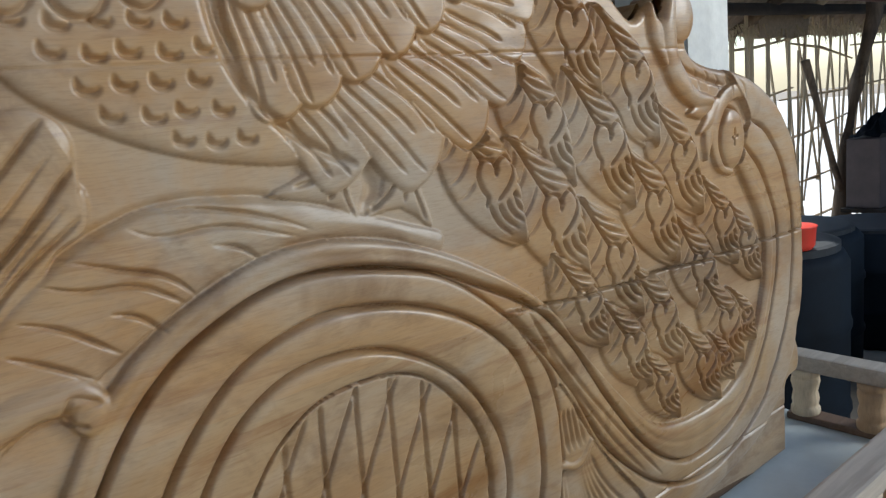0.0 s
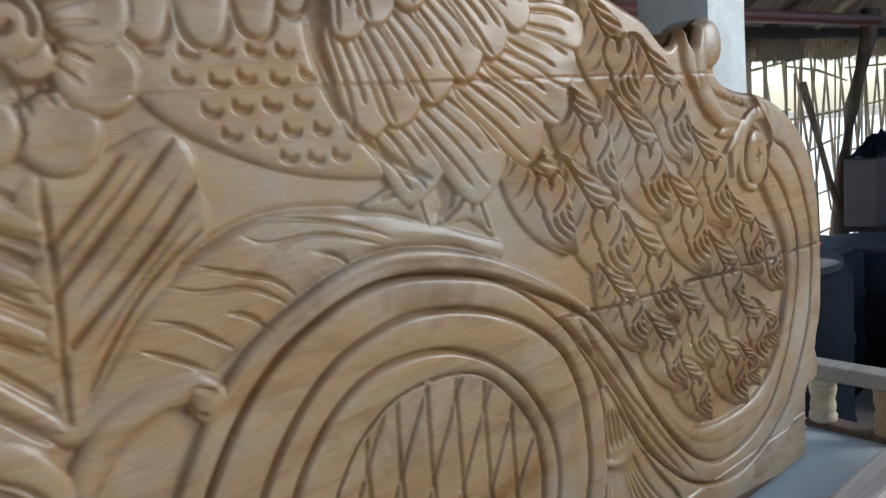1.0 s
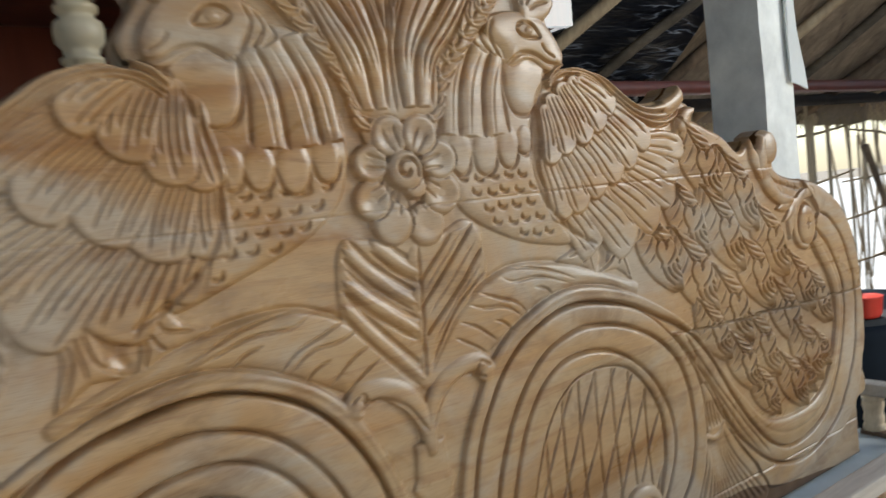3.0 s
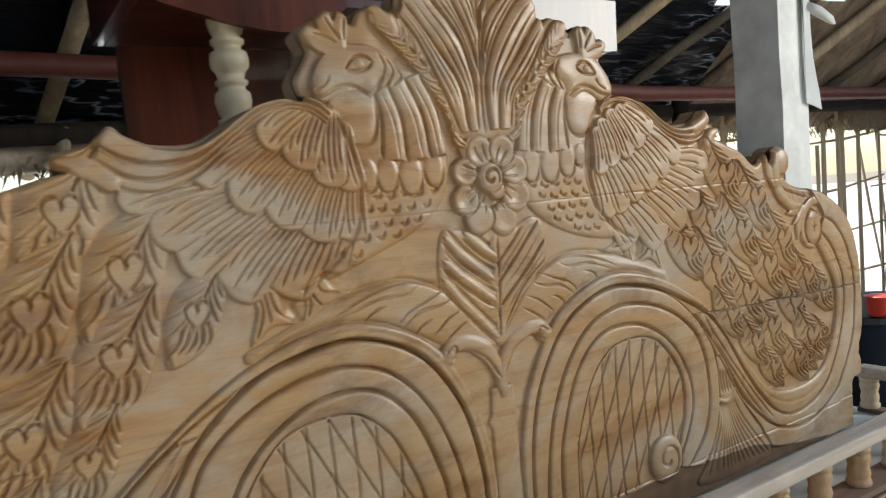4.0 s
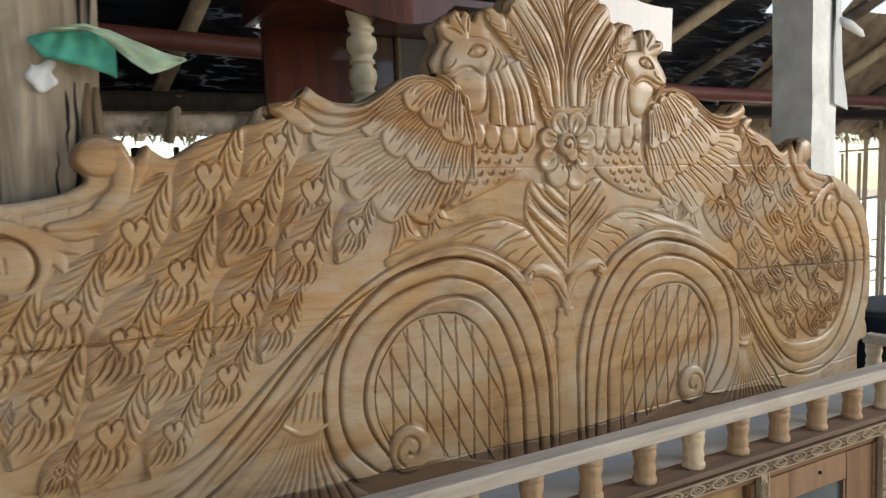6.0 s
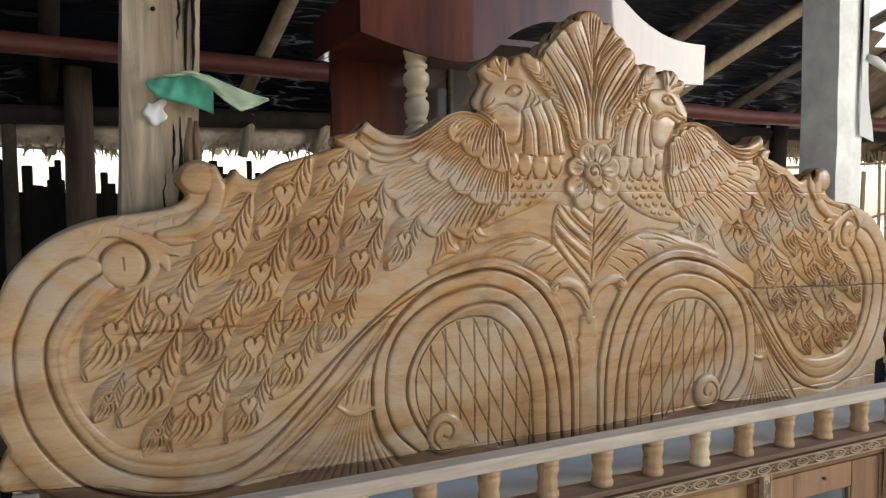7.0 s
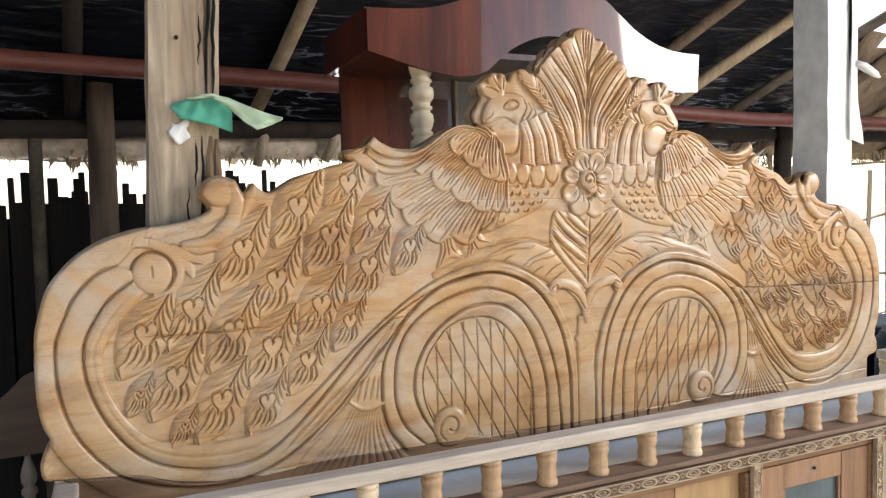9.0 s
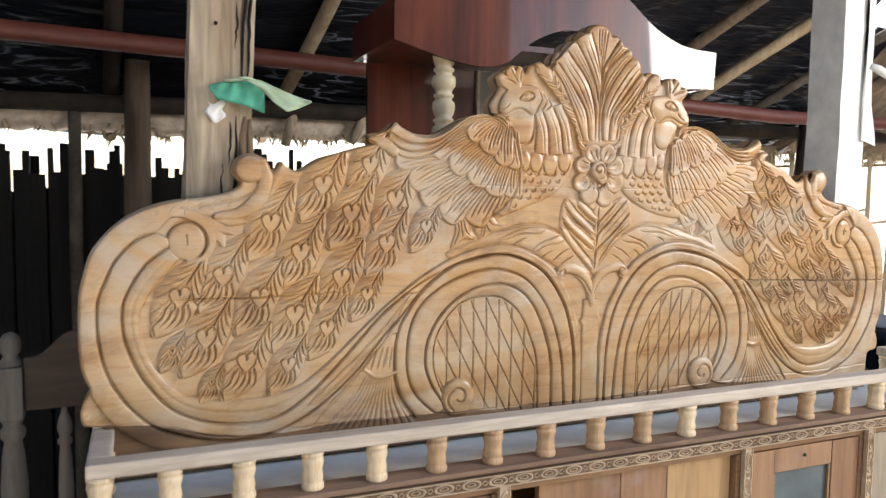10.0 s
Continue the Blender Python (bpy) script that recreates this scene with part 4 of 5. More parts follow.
def finish():
    """Joints of the glued planks, and the unevenness that a gouge leaves."""
    groove([(-.60, 1.482), (-.25, 1.470), (.0, 1.468), (.35, 1.466), (.66, 1.462)], .0009, .0011, 8, .02)
    groove([(.40, 1.262), (.55, 1.256), (.72, 1.250), (.88, 1.246)], .0010, .0062, 8, .05)
    groove([(-.83, 1.270), (-.70, 1.268), (-.52, 1.272)], .0010, .0048, 8, .1)
    groove([(-.93, 1.063), (-.84, 1.054), (-.77, 1.031), (-.70, 1.023), (-.58, 1.029), (-.34, 1.024), (-.15, 1.020), (.10, 1.020), (.34, 1.028), (.87, 1.031)], .0011, .0022, 8, .02)
    rnd = np.random.RandomState(5)
    for k in range(14):
        f, a = rnd.uniform(40, 190), rnd.uniform(0, 6.28)
        HH[:] += .00016 * np.sin(f * (XX * math.cos(a) + ZZ * math.sin(a)) + rnd.uniform(0, 6.28) + 1.5 * np.sin(9 * XX + 7 * ZZ * k))
    # separate lower board: its own darker wood plus shade put into the colour
    lab = layer("bottom_board", "darker bottom board of the headboard, shading included in its colour")
    line = np.interp(GX, (-.95, -.88, -.835, -.78, -.72, -.645, -.58, -.34, -.15, .10, .34, .52, .66, .88), (1.065, 1.061, 1.052, 1.034, 1.023, 1.024, 1.028, 1.024, 1.020, 1.020, 1.024, 1.015, .985, .95)) + .003 * np.sin(GX * 23) * np.sin(GX * 7)
    LL[ZZ < line[None, :]] = lab


def relief():
    global HH
    for s in (-1, 1):
        bands(s)
        lattice(s)
    feathers()
    motifs()
    finish()
    HH *= .57
    k = (.10, .80, .10)
    for axis in (0, 1):
        HH[:] = k[0] * np.roll(HH, 1, axis) + k[1] * HH + k[2] * np.roll(HH, -1, axis)


def carved_headboard():
    global HH
    relief()
    left = np.vstack([curve(on_side(OUTLINE, -1), 4), curve(on_side(OUTLINE_END, -1), 4)])
    right = np.vstack([curve(on_side(OUTLINE, 1), 4), curve(on_side(OUTLINE_END, 1), 4)])
    poly = np.vstack([left, right[::-1][:-1]])
    w, sd = signed(poly, .02)
    dist = np.full(HH.shape, -1.0)
    dist[w] = sd
    # worn, rounded edge all round
    e = np.clip(dist / .007, 0, 1)
    hh = HH - .008 * (1 - np.sqrt(np.clip(1 - (1 - e) ** 2, 0, 1)))
    keep = dist > -.55 * STEP
    cells = keep[:-1, :-1] & keep[1:, :-1] & keep[:-1, 1:] & keep[1:, 1:]
    used = np.zeros(HH.shape, int)
    for dz in (0, 1):
        for dx in (0, 1):
            used[dz:NZ - 1 + dz, dx:NX - 1 + dx] += cells
    rim = (used > 0) & (used < 4)
    gz, gx = np.gradient(dist, STEP)
    norm = np.hypot(gx, gz) + 1e-9
    move = np.where(rim, np.clip(dist, -STEP, STEP), 0)
    px, pz = XX - move * gx / norm, ZZ - move * gz / norm
    hz, hx = np.gradient(hh, STEP)
    nrm = np.stack([-hx, -np.ones_like(hx), -hz], -1)
    nrm /= np.linalg.norm(nrm, axis=-1, keepdims=True)
    whole = thing("carved_headboard", (0, 0, .968), "pale carved teak headboard with peacocks, arches and scrolling bands", "headboard")
    labs = LL[:-1, :-1]
    ids = np.arange(NZ * NX).reshape(NZ, NX)
    co = np.stack([px, -hh, pz - .968], -1).reshape(-1, 3)
    nr = nrm.reshape(-1, 3)
    for lab in range(len(PART_NAMES)):
        sel = cells & (labs == lab)
        if sel.sum() < 6:
            continue
        i, j = np.nonzero(sel)
        quads = np.stack([ids[i, j], ids[i, j + 1], ids[i + 1, j + 1], ids[i + 1, j]], 1)
        verts, inv = np.unique(quads, return_inverse=True)
        me = bpy.data.meshes.new(PART_NAMES[lab][0])
        me.vertices.add(len(verts))
        me.vertices.foreach_set("co", co[verts].ravel())
        me.loops.add(quads.size)
        me.loops.foreach_set("vertex_index", inv.ravel().astype(np.int32))
        me.polygons.add(len(quads))
        me.polygons.foreach_set("loop_start", np.arange(0, quads.size, 4, dtype=np.int32))
        me.polygons.foreach_set("use_smooth", np.ones(len(quads), bool))
        me.update(calc_edges=True)
        me.normals_split_custom_set_from_vertices(nr[verts].tolist())
        me.materials.append(LOWER_BOARD if PART_NAMES[lab][0] == "bottom_board" else CARVED)
        ob = new(PART_NAMES[lab][0], me)
        ob.parent = whole
        if PART_NAMES[lab][1]:
            ob["label"] = PART_NAMES[lab][1]
    # thickness: the sawn edge and the back
    bm = bmesh.new()
    back, front = [], []
    for x, z in poly:
        front.append(bm.verts.new((x, .0125, z - .968)))
        back.append(bm.verts.new((x, .038, z - .968)))
    n = len(front)
    for k in range(n):
        bm.faces.new((front[k], front[(k + 1) % n], back[(k + 1) % n], back[k]))
    bm.faces.new(back)
    bmesh.ops.recalc_face_normals(bm, faces=bm.faces[:])
    part("back_board", bm, CARVED, whole, "sawn edge and plain back of the board")
    return whole


# ---- the cabinet under the headboard ----
CX0, CX1, CY0, CY1, TOP = -.955, .975, -.176, .34, .972
FRONT = CY0 + .012


def chain_strip(x0, x1, z0, z1, parent):
    """A slim moulding along x or standing: a brown ground and a pale chain of ovals and links."""
    lying = (x1 - x0) > (z1 - z0)
    strip = part("moulding", box(x0, x1, CY0 - .002, CY0 + .008, z0, z1, .0015, 1), MOULD_GROUND if lying else STRIP_WOOD, parent)
    bm = bmesh.new()
    n = int(max(x1 - x0, z1 - z0) / .0515)
    for k in range(n):
        for la, lb, off, high in ((.0195, .0086, 0, .0030), (.0095, .0036, 0, .0022), (.0050, .0044, .0258, .0026)):
            m = (k + .5) / n
            cx = x0 + (x1 - x0) * m + off if lying else (x0 + x1) / 2
            cz = (z0 + z1) / 2 if lying else z0 + (z1 - z0) * m + off
            if (lying and cx > x1 - .006) or (not lying and cz > z1 - .006):
                continue
            ru, rv = (la, lb) if lying else (lb, la)
            rings = []
            for r, y in ((1.0, 0), (.93, -high), (.78, -high), (.68, -.0002)):
                rings.append([bm.verts.new((cx + ru * r * math.cos(6.28318 * i / 16), CY0 - .0022 + y, cz + rv * r * math.sin(6.28318 * i / 16))) for i in range(16)])
            for a, b in zip(rings, rings[1:]):
                for i in range(16):
                    bm.faces.new((a[i], a[(i + 1) % 16], b[(i + 1) % 16], b[i]))
    for e in (0, 1):
        t = (z0 if lying else x0) + e * ((z1 - z0 if lying else x1 - x0) - .0018)
        lo, hi = ((x0, t), (x1, t + .0018)) if lying else ((t, z0), (t + .0018, z1))
        v = [bm.verts.new((p, CY0 + q, r)) for q in (-.0022, -.0045) for p, r in ((lo[0], lo[1]), (hi[0], lo[1]), (hi[0], hi[1]), (lo[0], hi[1]))]
        for f in ((4, 5, 6, 7), (0, 1, 5, 4), (1, 2, 6, 5), (2, 3, 7, 6), (3, 0, 4, 7)):
            bm.faces.new([v[i] for i in f])
    bmesh.ops.recalc_face_normals(bm, faces=bm.faces[:])
    part("oval_chain", bm, STRIP_WOOD, strip, "pale carved chain of ovals")


def baluster_mesh():
    prof = [(.0178, 0), (.0188, .003), (.0186, .009), (.0160, .0115), (.0166, .015), (.0176, .021), (.0164, .028), (.0154, .032), (.0172, .040), (.0186, .046), (.0180, .051), (.0158, .0535), (.0186, .056), (.0188, .0635)]
    return lathe(prof, 14)


def gallery():
    g = thing("gallery_rail", (0, 0, TOP), "low gallery rail of pale planed wood with small turned balusters", "rail")
    meshes = {}
    z0, z1 = .0635, .086
    part("top_rail", box(CX0, CX1, -.165, -.130, z0, z1, .004), RAIL_WOOD, g)
    part("top_rail", box(CX0, CX0 + .034, -.128, .05, z0, z1, .004), RAIL_WOOD, g)
    part("top_rail", box(CX1 - .034, CX1, -.128, .05, z0, z1, .004), RAIL_WOOD, g)
    part("bottom_rail", box(CX0 + .004, CX1 - .004, CY0 + .002, -.124, -.0095, .0005, .002), LEDGE_WOOD, g, "bare brown ledge under the balusters")
    part("bottom_rail", box(CX0 + .004, CX0 + .032, -.122, .05, -.0095, .0005, .002), LEDGE_WOOD, g)
    part("bottom_rail", box(CX1 - .032, CX1 - .004, -.122, .05, -.0095, .0005, .002), LEDGE_WOOD, g)
    part("corner_block", box(CX0 + .001, CX0 + .040, .004, .05, z1 + .001, z1 + .034, .003), RAIL_WOOD, g)
    rnd = random.Random(8)
    spots = [(-.949 + .109 * i, -.147) for i in range(18)] + [(x, y) for x in (CX0 + .018, CX1 - .018) for y in (-.055, .03)]
    for x, y in spots:
        ob = part("baluster", baluster_mesh(), (TURNED_PALE, TURNED_DARK, TURNED_DARK)[rnd.randrange(3)] if x > -.75 else TURNED_PALE, g, "", True)
        ob.location = (min(max(x, CX0 + .018), CX1 - .018), y, 0)
        ob.rotation_euler = (0, 0, rnd.uniform(0, 6))
    return g


def cabinet():
    c = thing("cabinet", (0, 0, 0), "unfinished wooden cabinet with grey primed top and glazed doors", "cabinet")
    part("top", box(CX0 + .002, CX1 - .002, -.120, CY1, TOP - .020, TOP - .010, .002), GREY_PAINT, c, "blue-grey primed cabinet top")
    part("front_board", box(CX0 + .01, CX1 - .01, CY0 + .010, -.121, TOP - .050, TOP - .011, .002), FRAME_WOOD, c)
    part("side_panel", box(CX0 + .008, CX0 + .026, -.119, CY1 - .01, 0.0, TOP - .022, .002), FRAME_WOOD, c)
    part("side_panel", box(CX1 - .026, CX1 - .008, -.119, CY1 - .01, 0.0, TOP - .022, .002), FRAME_WOOD, c)
    part("back_panel", box(CX0 + .028, CX1 - .028, CY1 - .03, CY1 - .012, 0.02, TOP - .022, .002), FRAME_WOOD, c)
    part("bottom", box(CX0 + .028, CX1 - .028, FRONT, CY1 - .032, 0.08, .10, .002), FRAME_WOOD, c)
    chain_strip(CX0 + .012, CX1 - .012, TOP - .0335, TOP - .0115, c)
    # uprights between the bays, each faced with a standing strip of the same moulding
    for x in (-.285, .278, .637):
        part("upright", box(x - .02, x + .02, CY0 + .009, CY0 + .05, .05, TOP - .051, .002), FRAME_WOOD, c)
        chain_strip(x - .0105, x + .0105, .12, TOP - .035, c)
    # a glazed door
    d = part("door", box(.300, .366, FRONT, FRONT + .022, .10, TOP - .054, .002), DOOR_WOOD, c, "door of reddish wood with a dull glass pane")
    part("stile", box(.536, .618, FRONT, FRONT + .022, .10, TOP - .054, .002), DOOR_WOOD, d)
    part("rail", box(.367, .535, FRONT + .001, FRONT + .021, TOP - .106, TOP - .054, .002), DOOR_WOOD, d)
    part("rail", box(.367, .535, FRONT + .001, FRONT + .021, .10, .17, .002), DOOR_WOOD, d)
    part("glass", box(.364, .538, FRONT + .009, FRONT + .013, .168, TOP - .104, 0), DARK_GLASS, d, "dusty grey-blue glass")
    part("bead", box(.367, .373, FRONT + .002, FRONT + .009, .171, TOP - .108, .001), FRAME_WOOD, d)
    part("bead", box(.529, .535, FRONT + .002, FRONT + .009, .171, TOP - .108, .001), FRAME_WOOD, d)
    part("keyhole", lathe([(.0035, 0), (.0035, .003), (.002, .0035)], 10), DARK_STUFF, d).matrix_basis = pose(.452, FRONT - .0005, TOP - .075, 90)
    # planks that close the middle bay in part, and the plain bays at the ends
    for x0, x1, m in ((-.200, -.02, DOOR_WOOD), (-.018, .092, DOOR_WOOD), (.094, .256, YELLOW_PLANK)):
        part("plank", box(x0, x1, FRONT + .012, FRONT + .030, .08, TOP - .053, .002), m, c)
    part("end_panel", box(.660, CX1 - .03, FRONT, FRONT + .02, .08, TOP - .053, .002), END_WOOD, c)
    part("end_panel", box(CX0 + .028, -.308, FRONT, FRONT + .02, .08, TOP - .053, .002), DOOR_WOOD, c)
    return c


# ---- polished dresser behind ----
def slab(outline, y0, y1):
    """A board sawn to an outline in x and z."""
    bm = bmesh.new()
    a = [bm.verts.new((x, y0, z)) for x, z in outline]
    b = [bm.verts.new((x, y1, z)) for x, z in outline]
    n = len(a)
    for k in range(n):
        bm.faces.new((a[k], a[(k + 1) % n], b[(k + 1) % n], b[k]))
    fa, fb = bm.faces.new(list(reversed(a))), bm.faces.new(b)
    bmesh.ops.triangulate(bm, faces=[fa, fb])
    bmesh.ops.recalc_face_normals(bm, faces=bm.faces[:])
    return bm


def dresser():
    d = thing("dresser", (0, 0, 0), "polished dark mahogany dresser with bonnet top and turned columns", "dresser")
    low = curve([(-.342, 1.794), (-.25, 1.770), (-.14, 1.750), (-.067, 1.760), (-.03, 1.786), (.015, 1.821), (.077, 1.848), (.125, 1.855), (.18, 1.848), (.24, 1.818), (.29, 1.775), (.33, 1.748), (.40, 1.730), (.457, 1.735), (.568, 1.740)], 4)
    top = curve([(.573, 1.838), (.50, 1.841), (.44, 1.853), (.376, 1.881), (.32, 1.920), (.274, 1.954), (.20, 2.000), (.12, 2.020), (.03, 2.000), (-.05, 1.958), (-.13, 1.915), (-.22, 1.892), (-.342, 1.884)], 4)
    part("bonnet", slab(np.vstack([low, top]).tolist(), .290, .306), POLISHED, d, "curved glossy bonnet board with scalloped lower edge")
    part("bonnet_side", box(-.342, -.324, .307, .640, 1.797, 1.890, .001), POLISHED, d)
    part("bonnet_floor", box(-.323, .55, .308, .640, 1.797, 1.812, .001), POLISHED, d)
    part("bonnet_side", box(.551, .569, .307, .640, 1.742, 1.838, .001), POLISHED, d)
    part("back_panel", box(-.305, .012, .625, .641, 0, 1.796, .001), POLISHED, d)
    part("back_frame", box(.013, .022, .612, .641, 0, 1.796, .001), RAIL_WOOD, d)
    part("back_plate", box(.023, .50, .622, .634, .75, 1.796, .001), DULL_PLATE, d, "dull grey plate of the dresser's back")
    part("body", box(-.32, .55, .33, .61, 0, .75, .003), POLISHED, d)
    prof = [(.022, 0)]
    z = .0
    while z < 1.0:
        prof += [(.021, z + .004), (.0275, z + .012), (.0285, z + .024), (.0265, z + .034), (.0195, z + .038), (.0195, z + .044), (.0245, z + .047), (.0245, z + .053), (.0195, z + .056), (.0235, z + .064), (.0275, z + .080), (.0255, z + .092), (.0195, z + .098), (.0195, z + .102), (.0240, z + .105), (.0240, z + .110), (.0190, z + .113)]
        z += .1175
    part("column", lathe(prof, 18, (-.205, .330, .751)), COLUMN_PAINT, d, "pale painted turned column", True)
    part("column", lathe(prof, 18, (.44, .330, .751)), COLUMN_PAINT, d, "pale painted turned column", True)
    return d


def old_bedstead():
    b = thing("bedstead", (-1.14, .5, 0), "dusty wooden bedstead with turned posts and shaped board", "bed")
    foot = [(.020, 0), (.020, .52), (.025, .55), (.018, .58), (.021, .64), (.026, .72), (.027, .80), (.022, .87), (.017, .90), (.024, .910), (.025, .925), (.018, .935), (.022, .945), (.023, .9505)]
    part("post", lathe(foot, 18), GREY_TURNED, b, "", True)
    part("post_block", box(-.024, .024, -.024, .024, .951, 1.066, .003), GREY_TURNED, b, "square block of the turned post")
    part("finial", lathe([(.023, 1.067), (.024, 1.074), (.017, 1.082), (.014, 1.090), (.019, 1.097), (.021, 1.110), (.020, 1.124), (.013, 1.136), (.004, 1.140)], 18), GREY_TURNED, b, "", True)
    top = curve([(.026, 1.083), (.045, 1.084), (.062, 1.092), (.080, 1.108), (.100, 1.128), (.122, 1.137), (.160, 1.142), (.24, 1.165), (.36, 1.165), (.43, 1.15)], 4)
    part("headboard", slab([(.43, .972), (.026, .968)] + top.tolist(), -.012, .012), DUSKY_PANEL, b)
    for k in range(3):
        p = part("spindle", lathe([(.010, .36), (.010, .62), (.014, .70), (.016, .78), (.013, .85), (.010, .878), (.015, .884), (.015, .893), (.010, .899), (.0145, .910), (.0155, .922), (.012, .940), (.007, .955), (.005, .967)], 14), GREY_TURNED, b, "", True)
        p.location = (.101 + .11 * k, 0, 0)
    part("side_rail", box(.026, .43, -.015, .015, .30, .36, .003), DUSKY_PANEL, b)
    return b


# ---- the shed ----
def roof_z(y):
    """Underside of the roof: steep at the back, falling again towards the front."""
    return 1.75 + (1.95 - y) * .85 if y > .1 else 3.3225 - (.1 - y) * .62


def shed():
    g = part("ground", box(-60, 60, -60, 60, -.3, 0, 0), EARTH)
    tagged(g, "trodden bare earth floor of the shed", "ground", "", "structure")
    # pale slab laid over the earth so the outdoor glare comes out near white
    g = part("yard", box(-25, 40, 2.35, 45, -.05, .006, 0), YARD)
    tagged(g, "pale slab added to whiten the sunlit ground outside the shed", "yard", "", "structure")
    # roof: black sheeting in loose folds over rafters and battens
    nx, ny = 90, 40
    rows = []
    for i in range(nx + 1):
        row = []
        for j in range(ny + 1):
            x = -5.5 + 13.0 * i / nx
            front = -.78 if x < .9 else -.50
            y = front + (2.10 - front) * j / ny
            sag = .05 * noise.noise((x * 1.7, y * 1.7, 2)) + .02 * noise.noise((x * 6, y * 2, 5))
            row.append((x, y, roof_z(y) + .07 + sag))
        rows.append(row)
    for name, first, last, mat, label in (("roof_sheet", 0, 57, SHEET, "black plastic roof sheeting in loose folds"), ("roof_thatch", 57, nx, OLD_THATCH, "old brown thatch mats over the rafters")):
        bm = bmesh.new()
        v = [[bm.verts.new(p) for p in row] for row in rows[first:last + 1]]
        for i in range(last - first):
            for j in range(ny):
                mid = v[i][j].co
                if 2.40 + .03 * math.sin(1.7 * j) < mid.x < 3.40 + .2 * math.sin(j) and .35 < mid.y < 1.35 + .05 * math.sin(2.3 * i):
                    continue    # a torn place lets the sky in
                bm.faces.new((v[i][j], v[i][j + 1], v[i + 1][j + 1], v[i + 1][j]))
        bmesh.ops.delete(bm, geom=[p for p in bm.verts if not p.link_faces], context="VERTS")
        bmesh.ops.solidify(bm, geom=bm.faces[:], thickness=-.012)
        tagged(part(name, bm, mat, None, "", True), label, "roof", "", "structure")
    rnd = random.Random(21)
    # where each rafter meets the back eave, and how far it leans aside for each metre forward
    rafters = [(-4.6, .1, -.75), (-4.0, -.1, -.75), (-3.4, .2, -.75), (-2.8, .0, -.75), (-2.2, .12, -.75), (-1.55, -.05, -.75), (-.985, .08, -.75), (-.375, .31, .0), (.35, .25, .0),
               (1.06, .83, .3), (1.48, .85, .3), (1.90, 1.0, .3), (2.5, .8, .2), (3.1, .8, .1), (3.7, .75, .1), (4.3, .8, .1), (4.9, .7, .1)]
    for k, (x, lean, end) in enumerate(rafters):
        ys = [2.05, 1.6, 1.1, .6, .1] + ([-.3, end] if end < 0 else [])
        ys = [y for y in ys if y >= end]
        # rafters on the dim left side get the shade-darkened bark, the others lighter timber
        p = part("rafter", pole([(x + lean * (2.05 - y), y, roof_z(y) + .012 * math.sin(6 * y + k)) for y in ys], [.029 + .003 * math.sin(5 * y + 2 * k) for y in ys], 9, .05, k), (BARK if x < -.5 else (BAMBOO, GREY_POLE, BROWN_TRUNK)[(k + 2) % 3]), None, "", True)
        tagged(p, "round grey-brown timber rafter under the roof", "rafter", "roof rafters")
    for k in range(3):
        y = .42 - .60 * k
        p = part("batten", pole([(x, y + .03 * math.sin(x * 2 + k), roof_z(y) + .042) for x in ((-5.3, -2, 0, 2, 4, 7.2) if y > -.6 else (-5.3, -4, -3, -2, -.5, .85))], [.013] * 6, 7, .06, 40 + k), GREY_POLE, None, "", True)
        tagged(p, "thin bamboo batten tied across the rafters", "batten", "roof battens")
    for k, (x0, z0, x1, z1) in enumerate(((-.262, 1.80, -.304, 1.634), (.055, 1.80, -.022, 1.655), (-.62, 1.79, -.63, 1.69))):
        p = part("rafter_tail", pole([(x0, 1.83, z0), ((x0 + x1) / 2, 1.842, (z0 + z1) / 2), (x1, 1.85, z1)], [.020, .022, .021], 9, .08, k), POST_WOOD, None, "", True)
        tagged(p, "pale sawn pole end hanging under the eave beam", "pole end", "pole ends under the eave")
    p = part("red_pole", pole([(-4.5, 1.55, 2.04), (-1.2, 1.55, 1.965), (0, 1.55, 1.928), (2.1, 1.55, 1.85), (5.3, 1.55, 1.845)], [.034] * 5, 12, .02, 3), PIPE, None, "", True)
    tagged(p, "long red-brown painted pole under the roof", "pole")
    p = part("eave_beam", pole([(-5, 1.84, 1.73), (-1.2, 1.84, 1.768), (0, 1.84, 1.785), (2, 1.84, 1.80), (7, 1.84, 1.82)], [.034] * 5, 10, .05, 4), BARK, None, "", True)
    tagged(p, "round eave beam on the back posts, shade in its near-black colour", "beam")
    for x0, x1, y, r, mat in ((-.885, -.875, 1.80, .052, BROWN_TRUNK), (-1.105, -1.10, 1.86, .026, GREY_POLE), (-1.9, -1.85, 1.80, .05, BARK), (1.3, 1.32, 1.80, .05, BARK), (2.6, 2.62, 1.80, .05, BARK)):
        p = part("back_post", pole([(x0, y, 0), (x1, y, .6), (x0, y + .02, 1.2), (x1, y, 1.775 if r < .03 else 1.935)], [r * 1.1, r, r, r * .9], 10, .06, int(x0 * 70)), mat, None, "", True)
        tagged(p, "rough dark tree-trunk post at the back wall", "post", "back wall posts")
    trunk = part("back_post", pole([(5.05, 1.70, 0), (5.06, 1.70, .5), (5.12, 1.70, .9), (5.27, 1.70, 1.3), (5.55, 1.70, 1.75), (5.58, 1.70, 1.95)], [.07, .052, .046, .048, .055, .06], 10, .08, 9), BROWN_TRUNK, None, "", True)
    tagged(trunk, "crooked dark tree-trunk post carrying the pole", "post", "back wall posts")
    # picket wall at the back, shade put into its near-black colour; its ragged top leaves a bright gap
    w = thing("wall_back", (0, 0, 0), "fence-like back wall of split pickets, its shade coloured near-black", "wall", "", "structure")
    x, k = -4.0, 0
